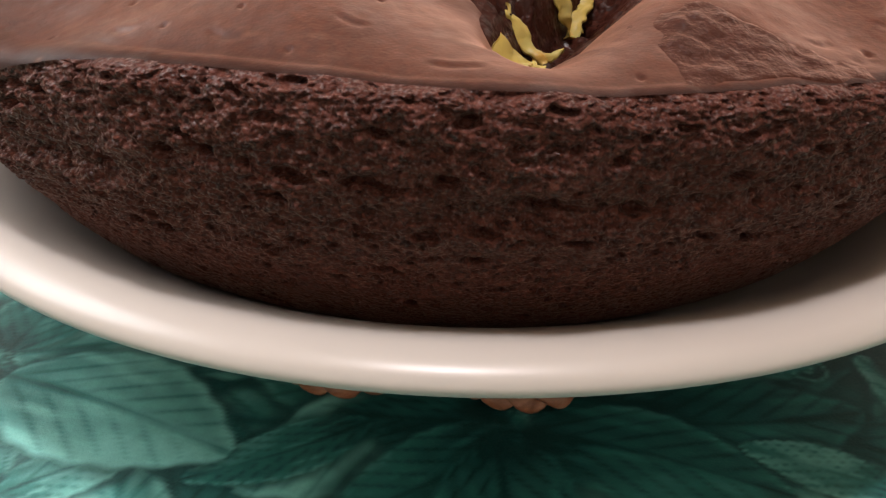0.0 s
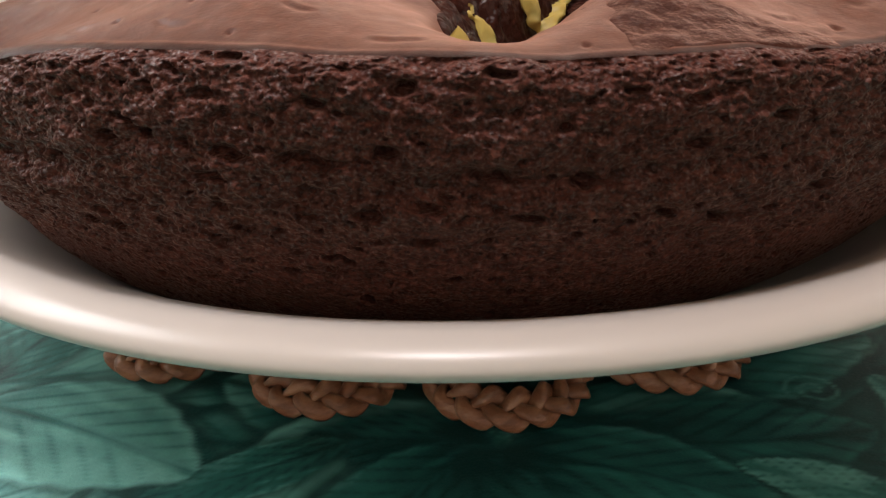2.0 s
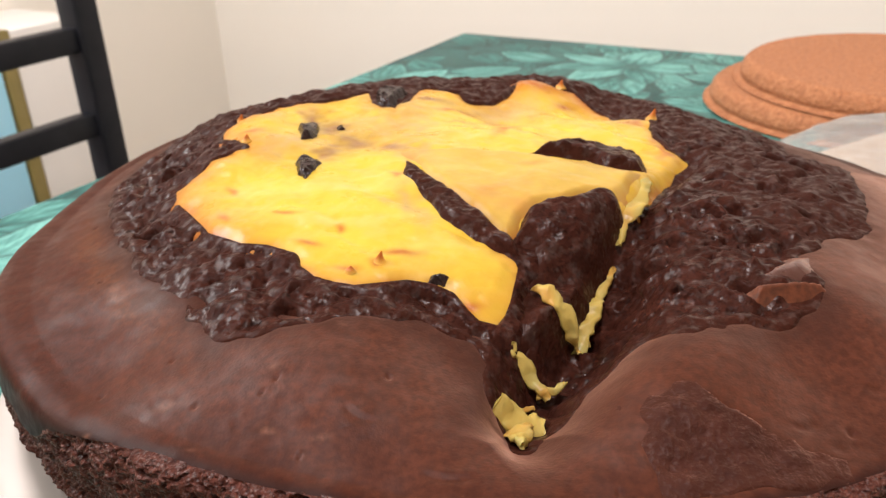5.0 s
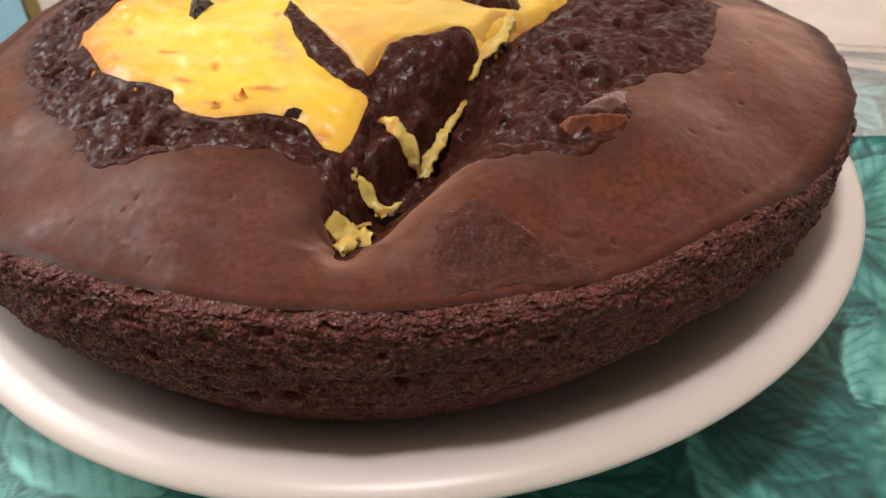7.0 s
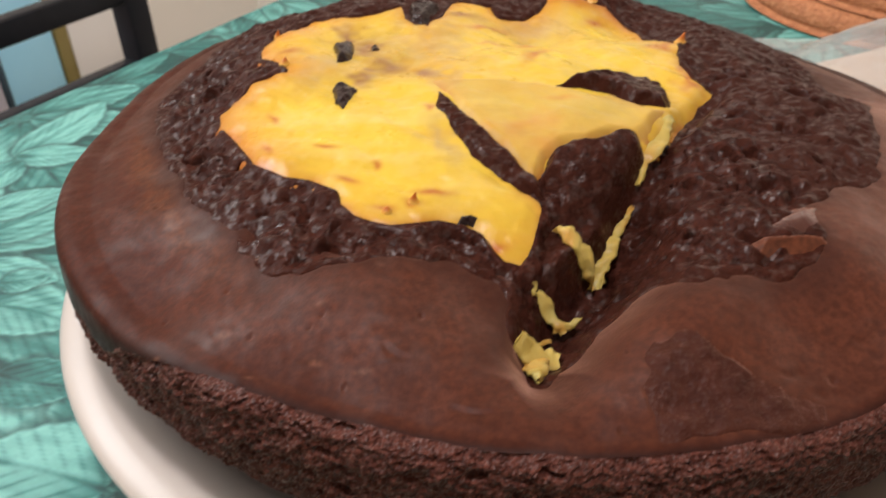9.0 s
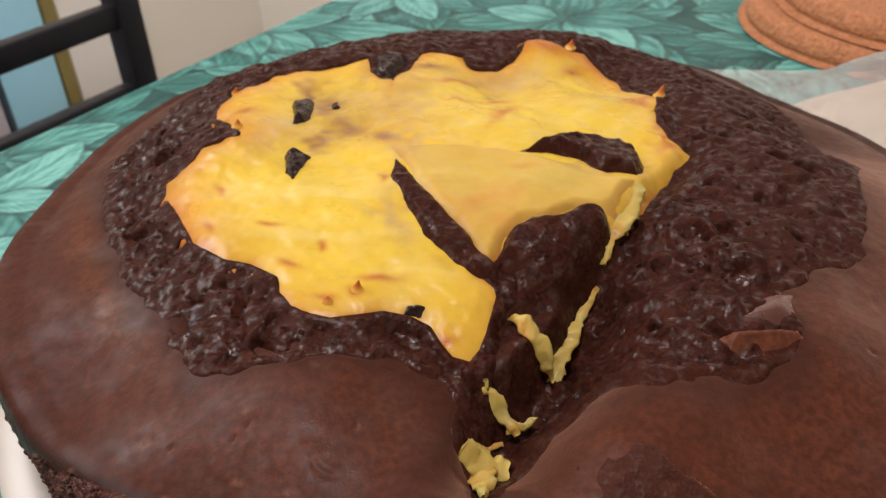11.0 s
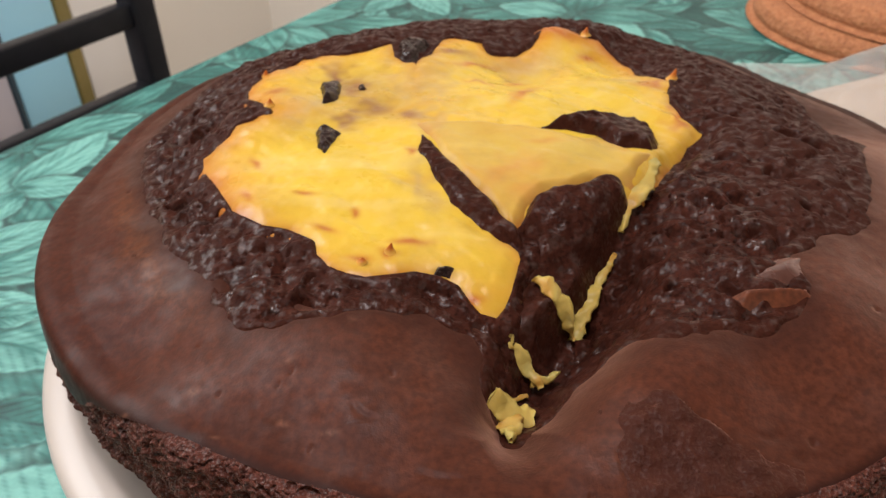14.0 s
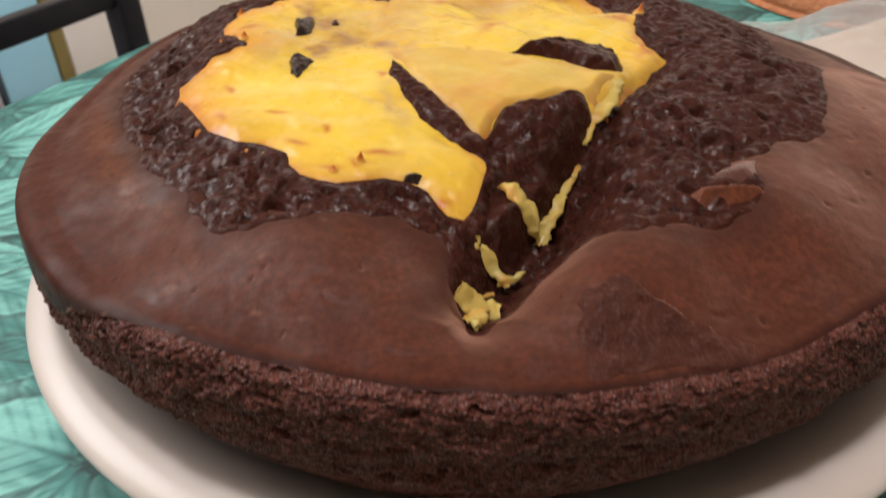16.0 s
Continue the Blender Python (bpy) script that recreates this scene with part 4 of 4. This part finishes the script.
    squash = squash + 0.0009 * np.stack([smooth_noise(p * 500, 75), smooth_noise(p * 500, 76), smooth_noise(p * 500, 79)], 1)
    grain, _ = cells(squash * 620, 88)
    d, tag = cells(squash * 330, 73)
    pits = np.clip(1 - (d / (0.12 + 0.32 * tag)) ** 2, 0, 1) ** 0.7 * (tag > 0.84 - 0.34 * step(0.036, 0.050, p[:, 2]))
    d3, tag3 = cells(squash * 900, 89)
    fine = np.clip(1 - (d3 / 0.42) ** 2, 0, 1) ** 0.7 * (tag3 > 0.84 - 0.34 * upper)
    d2, tag2 = cells(p * np.array([130, 130, 300]), 74)
    holes = np.clip(1 - (d2 / (0.08 + 0.26 * tag2)) ** 2, 0, 1) ** 0.6 * (tag2 > 0.76) * upper
    cleft = np.zeros(len(p))
    for cx, cz, a, b in CLEFTS:
        dx, dz = squash[:, 0] * 1000 - cx, squash[:, 2] * 1000 / 1.7 - cz + 0.12 * (squash[:, 0] * 1000 - cx)
        cleft = np.maximum(cleft, np.exp(-((dx / a) ** 2 + (dz / b) ** 2) ** 2) * (p[:, 1] < -0.05))
    fade = np.repeat(step(0.0, 0.04, f), n2, 1).ravel()
    depth = 1.6 * relief * (0.3 + 0.7 * fade) + (0.0010 * (0.42 - grain) * upper - 0.0013 * pits - 0.0005 * fine - 0.0024 * holes - 0.0030 * cleft) * fade
    flat = np.stack([np.tile(ca, len(f)), np.tile(sa, len(f)), np.full(len(p), 0.15)], 1)
    p = p + flat * (depth * step(0.026, 0.034, p[:, 2]))[:, None]
    array_mesh("sponge_side", p, polar_quads(len(f), n2), SIDE, cake, "dark porous chocolate sponge")


def patch(name, outlines, mat, label, pitch, lift, reach, relief, seed, ragged_by=0.0011, stain=0, jitter=0.0, edge=0.0012, avoid=(), sink=0.0):
    """A piece of the cake's top: a sheet that rises out of the dome inside its outline and dips under it outside.
    stain: 1 for custard, 2 for its pale skin, 3 for crust; avoid: outlines under which, and near which, its relief dies away; sink: how far in from its outline it starts to dip."""
    pts = np.array([p for o in outlines for p in o]) / 1000
    x0, y0 = pts.min(0) - 0.004
    x1, y1 = pts.max(0) + 0.004
    X, Y = np.meshgrid(np.arange(x0, x1, pitch), np.arange(y0, y1, pitch), indexing="ij")
    d = np.full(X.shape, 9.0)
    for o in outlines:
        d = np.minimum(d, ragged(X, Y, o, ragged_by, seed))
    calm, covered = np.ones(X.shape), np.zeros(X.shape)
    for o in avoid:
        gap = outline_distance(X, Y, o)
        calm = np.minimum(calm, step(-0.0005, 0.0016, gap))
        covered = np.maximum(covered, step(-0.0008, -0.0035, gap))
    Z = dome(X, Y) + lift * step(0.0004, -reach, d) - 0.0035 * step(-sink, 0.0026, d) - 0.0030 * covered
    keep = d < 0.0021
    rough = keep & (calm > 0)
    Z[rough] += relief(X[rough], Y[rough]) * step(0.0, -edge, d[rough]) * calm[rough]
    n, m = X.shape
    i, j = np.meshgrid(np.arange(n - 1), np.arange(m - 1), indexing="ij")
    a = i * m + j
    q = np.stack([a, a + m, a + m + 1, a + 1], -1).reshape(-1, 4)
    q = q[keep.ravel()[q].all(1)]
    used = np.unique(q)
    index = np.zeros(n * m, np.int64)
    index[used] = np.arange(len(used))
    v = np.stack([X, Y, Z], -1).reshape(-1, 3)[used]
    dd = d.ravel()[used]
    if jitter:
        soft = (calm.ravel()[used] * step(0.0, -0.003, dd))[:, None]
        v = v + jitter * soft * np.stack([smooth_noise(v * 420, seed + 6), smooth_noise(v * 420, seed + 7), smooth_noise(v * 420, seed + 8)], 1)
    if stain == 3:
        values = {"stain": np.zeros(v.shape) + np.array([0.13, 0.0380, 0.0160]), "velvet": np.full(len(v), 0.6), "shine": np.full(len(v), 0.1)}
    elif stain:
        values = {"stain": custard_stain(v[:, 0], v[:, 1], dd, stain == 2)}
    else:
        depth = np.clip(-dd + 0.0012 * smooth_noise(v * 240, seed + 9), 0, 1)
        rim = np.full(len(v), 9.0)
        for o in avoid:
            rim = np.minimum(rim, outline_distance(v[:, 0], v[:, 1], o))
        values = {"blend": np.exp(-(depth / 0.0034) ** 2) * 0.6, "dry": dryness(v[:, 0], v[:, 1], rim)}
    return array_mesh(name, v, index[q], mat, cake, label, values)


def dryness(x, y, rim):
    """Where the crumb is matt: the outer part beyond the crack, the back, and a band beside the custard."""
    w = 0.35 * flecked(x, y, 60, 84)
    outer = step(0.040, 0.066, x + 0.25 * y + 0.010 * w) * step(-0.062, -0.045, y)
    inner = step(0.0075, 0.003, rim) * step(0.0, -0.03, x)
    return 0.62 * np.clip(0.35 * step(0.0, 0.3, w) + outer + step(0.02, 0.06, y) + 0.5 * inner, 0, 1)


PITS = [(46, -38, 4.2, 2.6), (55, -36, 2.6, 2.0), (33, -55, 2.8, 2.0), (75, 2, 3.0, 1.8), (55, -16, 3.4, 2.0), (55, -50, 2.2, 1.6), (79, -3, 2.6, 1.6), (48, -70, 3.6, 2.0), (66, -22, 1.8, 1.2), (70, -38, 2.0, 1.2),
        (62, 14, 2.4, 1.4), (40, -48, 1.8, 1.4), (-60, -76, 3.0, 1.8), (-84, -44, 2.2, 1.6), (-40, -84, 2.6, 1.6), (-92, -10, 2.2, 1.6)]


def crumb_relief(x, y):
    p = np.stack([x, y, x * 0], -1).reshape(-1, 3)
    soft = (0.30 + 0.70 * (1 - dryness(x, y, 9.0 + 0 * x))).ravel()
    bent = p + 0.0012 * np.stack([smooth_noise(p * 260, 96), smooth_noise(p * 260, 97), p[:, 0] * 0], 1)
    z = 0.0009 * fractal(p * 75, 2, 81) + 0.00025 * fractal(p * 420, 2, 82) * soft
    # puffs of sponge, large and small
    d0, _ = cells(bent * 135, 98)
    d1, _ = cells(bent * 360, 99)
    z = z + (0.0036 * (0.40 - d0) + 0.0004 * (0.42 - d1)) * soft
    for cx, cy, a, b in PITS:
        dx, dy = bent[:, 0] * 1000 - cx, bent[:, 1] * 1000 - cy + 0.35 * (bent[:, 0] * 1000 - cx)
        z = z - 0.0026 * np.exp(-((dx / a) ** 2 + (dy / b) ** 2) ** 2) + 0.0006 * np.exp(-((dx / a) ** 2 + ((dy - 1.6 * b) / b) ** 2))
    # burst bubbles
    d, tag = cells(bent * 150, 83)
    d2, tag2 = cells(p * 620, 87)
    many = step(-0.2, 0.4, smooth_noise(p * 45, 86))
    z = z - 0.0022 * np.clip(1 - (d / (0.10 + 0.20 * tag)) ** 2, 0, 1) ** 0.7 * (tag > 0.55) * soft - 0.0012 * np.clip(1 - (d2 / (0.2 + 0.18 * tag2)) ** 2, 0, 1) ** 0.7 * (tag2 > 0.58) * (0.4 + 0.6 * many)
    return z.reshape(x.shape)


def custard_relief(x, y):
    p = np.stack([x, y, x * 0], -1).reshape(-1, 3)
    q = p @ np.array([[0.8, 0.6, 0], [-0.6, 0.8, 0], [0, 0, 1]]) * np.array([45, 130, 1])
    return (0.0011 * fractal(q, 3, 91) + 0.0013 * fractal(p * 50, 2, 92) + 0.00022 * fractal(p * 330, 2, 93)).reshape(x.shape)


def lump_relief(x, y):
    p = np.stack([x, y, x * 0], -1).reshape(-1, 3)
    d, tag = cells(p * 330, 95)
    d1, _ = cells(p * 420, 100)
    return (0.0006 * fractal(p * 160, 3, 94) + 0.0004 * (0.42 - d1) - 0.0008 * np.clip(1 - d / 0.3, 0, 1) * (tag > 0.72)).reshape(x.shape)


def knob_relief(x, y):
    round_top = np.clip(1 - ((x * 1000 - 16) / 14.5) ** 2 - ((y * 1000 + 44) / 13) ** 2, 0, 1)
    return 0.0026 * round_top ** 0.5 + (0.7 + 1.2 * step(-0.050, -0.060, y)) * lump_relief(x, y)


cake_body()
TOPS = (CUSTARD_A, CUSTARD_B)
patch("open_crumb", [CRUMB_OUT], CRUMB, "dark glossy open chocolate crumb", 0.00036, 0.0006, 0.003, crumb_relief, 31, 0.0020, 0, 0.00035, 0.006, TOPS, 0.0012)
patch("crumb_patch", [PATCH], ROUGH, "dark rough patch in the crust", 0.0005, 0.0002, 0.003, lambda x, y: 0.35 * crumb_relief(x, y), 35, 0.0030, 0, 0.0003, 0.005, (), 0.0008)
patch("custard", [CUSTARD_A, CUSTARD_B], CUSTARD, "bright yellow baked custard with browned edges", 0.0005, 0.0008, 0.005, custard_relief, 101, 0.0009, 1)
patch("custard_skin", [SKIN], CUSTARD_PALE, "pale translucent skin of custard", 0.0005, 0.0024, 0.0040, lambda x, y: 0.7 * custard_relief(x, y), 108, 0.0007, 2)
patch("chocolate_streak", [STREAK], CRUMB, "dark chocolate streak across the custard", 0.0004, 0.0026, 0.0022, lambda x, y: 1.2 * lump_relief(x, y), 111, 0.0008, 0, 0.0004, 0.003)
patch("chocolate_bulge", [BULGE], CRUMB, "dark domed lump of chocolate sponge", 0.0004, 0.0026, 0.003, knob_relief, 115, 0.0006, 0, 0.0003, 0.004)
patch("chocolate_flap", [WEDGE], CRUMB, "dark curled flap of chocolate", 0.0004, 0.0044, 0.0030, lambda x, y: 0.8 * lump_relief(x, y), 119, 0.0008, 0, 0.0005)
patch("smooth_skin", [FILMY], GLAZED, "smooth glossy brown skin", 0.0005, 0.0012, 0.003, lambda x, y: 0.2 * lump_relief(x, y), 118, 0.0008)
patch("crust_sliver", [SLIVER], CRUST, "thin lifted sliver of reddish crust", 0.0004, 0.0024, 0.0016, lambda x, y: 0.3 * lump_relief(x, y), 120, 0.0005, 3)
for k, spot in enumerate(SPOTS):
    patch("chocolate_fleck", [spot], CHIP, "", 0.00025, 0.0026, 0.0018, lambda x, y: 1.5 * lump_relief(x, y), 121 + 3 * k, 0.0012)


def ribbon(name, path, widths, mat, seed, thick=0.00035):
    """A torn strip of custard: a crinkled band with a lens-shaped section. path: places, and the height over the cake's top."""
    p = np.array(path, float) / 1000
    p[:, 2] += dome(p[:, 0], p[:, 1])
    p = rounded(p, 10)
    w = np.interp(np.linspace(0, 1, len(p)), np.linspace(0, 1, len(widths)), widths) / 2000
    t = np.gradient(p, axis=0)
    t /= np.linalg.norm(t, axis=1)[:, None]
    side = np.cross(t, np.array([0.0, -0.35, 0.94]))
    side /= np.linalg.norm(side, axis=1)[:, None]
    up = np.cross(side, t)
    m = 12
    a = np.linspace(0, 2 * np.pi, m, endpoint=False)
    v = p[:, None] + side[:, None] * (w[:, None] * np.cos(a))[..., None] + up[:, None] * (thick * np.sin(a))[None, :, None]
    v = v.reshape(-1, 3)
    v = v + 0.0010 * np.stack([smooth_noise(v * 260, seed), smooth_noise(v * 260, seed + 1), smooth_noise(v * 260, seed + 2)], 1)
    v = v + 0.0006 * np.stack([smooth_noise(v * 800, seed + 3), smooth_noise(v * 800, seed + 4), smooth_noise(v * 800, seed + 5)], 1)
    q = polar_quads(len(p), m)
    caps = np.array([[0, 1, m - 2, m - 1], [1, 2, m - 3, m - 2], [2, 3, m - 4, m - 3], [3, 4, m - 5, m - 4], [4, 5, m - 6, m - 5]])
    q = np.concatenate([q[:, ::-1], caps, caps[:, ::-1] + (len(p) - 1) * m])
    color = np.zeros(v.shape) + np.array([0.43, 0.325, 0.085])
    color = shade(color, 0.7 * step(0.1, 0.7, smooth_noise(v * 200, seed + 7)), (0.42, 0.205, 0.036))
    color = shade(color, 0.5 * step(0.1, 0.7, smooth_noise(v * 240, seed + 8)), (0.36, 0.330, 0.120))
    array_mesh(name, v, q, mat, cake, "", {"stain": color})


ribbon("custard_scrap", [(0.6, -95.5, 2.0), (4.5, -96.2, 2.6), (8.6, -95.0, 1.2)], [4.5, 6.5, 4], CUSTARD_PALE, 131, 0.0009)
ribbon("custard_scrap", [(4, -97.5, 2.0), (4.8, -100.5, 1.6), (5, -104, 1.0)], [7.5, 5.5, 1.2], CUSTARD_PALE, 135, 0.0008)
ribbon("custard_scrap", [(3.6, -80, 0.6), (6.6, -82.6, 1.2), (10.4, -85, 1.6)], [1.6, 3.4, 1.6], CUSTARD_PALE, 139, 0.0006)
ribbon("custard_scrap", [(8.5, -85, 1.4), (11.5, -84.4, 1.8), (15, -82.6, 1.2)], [1.2, 2.4, 1.0], CUSTARD_PALE, 141)
ribbon("custard_scrap", [(8.0, -88, 1.5), (5, -90, 1.8), (2.6, -92.4, 1.6)], [1.0, 2.2, 1.2], CUSTARD_PALE, 143)
ribbon("custard_scrap", [(7.4, -66, 2.6), (11.0, -67.4, 3.0), (14.2, -69.4, 2.8), (17, -71.2, 2.2)], [2.2, 4.2, 3.8, 1.6], CUSTARD_PALE, 147, 0.0006)
ribbon("custard_scrap", [(17.2, -70.5, 1.6), (19.4, -64, 2.0), (22, -57, 1.8), (27, -49.8, 1.0)], [2.4, 3.4, 2.8, 0.8], CUSTARD_PALE, 151, 0.0005)
ribbon("custard_scrap", [(27.6, -45.5, 1.2), (30.4, -38, 1.6), (34, -30, 2.2), (37.4, -20, 2.6)], [1.4, 3.4, 3.8, 2.0], CUSTARD_PALE, 155, 0.0005)


def peak(x, y, z, r, h, lean):
    """A little scorched point drawn up out of the custard."""
    v, q = lathe(rounded([(r * 1.4, -0.0006), (r, 0.0), (r * 0.55, h * 0.4), (r * 0.2, h * 0.85), (0.00008, h)], 5), 14)
    v[:, 0] += lean * np.clip(v[:, 2], 0, 1)
    ob = array_mesh("custard_peak", v, q[:, ::-1], CUSTARD, cake, "", {"stain": shade(np.zeros(v.shape) + np.array([0.54, 0.300, 0.045]), step(-0.0004, 0.5 * h, v[:, 2]), (0.36, 0.105, 0.018))})
    ob.location = (x, y, z)


def on_top(x, y, add):
    return float(dome(np.array([x]), np.array([y]))[0]) + add


for px, py, pr, ph in ((-0.0239, -0.0680, 0.0011, 0.0020), (-0.0292, -0.0722, 0.0009, 0.0008), (-0.0702, -0.0055, 0.0012, 0.0016), (0.0465, 0.0385, 0.0015, 0.0030), (0.0195, 0.0760, 0.0016, 0.0024), (-0.080, 0.020, 0.0012, 0.002)):
    peak(px, py, on_top(px, py, 0.0010), pr, ph, 0.3)

# ---- cork mats and bread beyond the cake ----
def cork_mat(x, y, z, r, h, seed):
    prof = rounded([(0.0008, h), (r * 0.45, h), (r * 0.86, h), (r * 0.935, h * 0.97), (r * 0.972, h * 0.84), (r * 0.992, h * 0.62), (r, h * 0.42), (r * 0.992, h * 0.20), (r * 0.965, 0.0), (0.0008, 0.0)], 8)
    v, q = lathe(prof, 120)
    v = v + (v / (np.linalg.norm(v, axis=1)[:, None] + 0.01)) * (0.0006 * fractal(v * 160, 3, seed))[:, None] * (v[:, 2:3] > 0.002)
    ob = array_mesh("cork_mat", v, q[:, ::-1], CORK)
    ob.location = (x, y, z)
    return tagged(ob, "round brown cork table mat with rounded edge", "table mat", "stack of cork mats")


cork_mat(0.242, 0.352, 0.0, 0.102, 0.015, 161)
cork_mat(0.261, 0.350, 0.0150, 0.102, 0.015, 165)


def flatbread(x, y, z, rx, ry, turn, seed):
    prof = rounded([(0.004, 1.0), (0.5, 1.0), (0.9, 0.9), (0.985, 0.6), (1.0, 0.35), (0.96, 0.05), (0.004, 0.0)], 8)
    v, q = lathe(prof, 110)
    v = v * np.array([rx, ry, 0.007])
    v[:, 2] += 0.0035 * (smooth_noise(v * np.array([18, 30, 0]), seed) + 0.8) * step(0.2, 1.0, np.hypot(v[:, 0] / rx, v[:, 1] / ry))
    ob = array_mesh("flatbread", v, q[:, ::-1], FLATBREAD)
    ob.matrix_world = pose(x, y, z, 0, 0, turn)
    return tagged(ob, "pale folded flatbread inside a clear plastic bag", "bread", "flatbreads in the bag")


flatbread(0.280, 0.188, 0.001, 0.150, 0.074, 3, 171)
flatbread(0.284, 0.186, 0.010, 0.142, 0.066, 6, 175)


def bag():
    gx, gy = np.linspace(0, 1, 120), np.linspace(0, 1, 90)
    U, V = np.meshgrid(gx, gy, indexing="ij")
    X = 0.092 + 0.36 * U + 0.004 * flecked(U, V, 6, 181)
    Y = 0.068 + 0.200 * V + 0.006 * U + 0.003 * flecked(U, V, 7, 182)
    e = np.clip(1 - np.hypot((X - 0.282) / 0.185, (Y - 0.187) / 0.098), 0, 1)
    crease = fractal(np.stack([X * 60, Y * 110, X * 0], -1).reshape(-1, 3), 3, 183).reshape(X.shape)
    Z = 0.0022 + 0.026 * step(0.0, 0.34, e) + 0.0022 * crease * step(0.0, 0.1, np.minimum(np.minimum(U, 1 - U), np.minimum(V, 1 - V)))
    Z = np.maximum(Z, 0.0012)
    n, m = X.shape
    i, j = np.meshgrid(np.arange(n - 1), np.arange(m - 1), indexing="ij")
    a = i * m + j
    ob = array_mesh("plastic_bag", np.stack([X, Y, Z], -1).reshape(-1, 3), np.stack([a, a + m, a + m + 1, a + 1], -1).reshape(-1, 4), FILM)
    tagged(ob, "crumpled clear plastic bag lying over pale flatbread", "bag")


bag()


def cutlery():
    prof = rounded([(0.0002, 0.0), (0.003, 0.002), (0.0048, 0.010), (0.0042, 0.040), (0.0036, 0.085), (0.0055, 0.100), (0.009, 0.115), (0.0095, 0.130), (0.006, 0.145), (0.0002, 0.148)], 8)
    v, q = lathe(prof, 24)
    v = np.stack([-v[:, 2], v[:, 0], 0.0016 + v[:, 1] * 0.28], 1)
    ob = array_mesh("plastic_spoon", v, q, PLASTIC)
    ob.matrix_world = pose(-0.1865, -0.041, 0.0, 0, 0, 4)
    tagged(ob, "white plastic spoon lying on the tablecloth", "spoon")


cutlery()
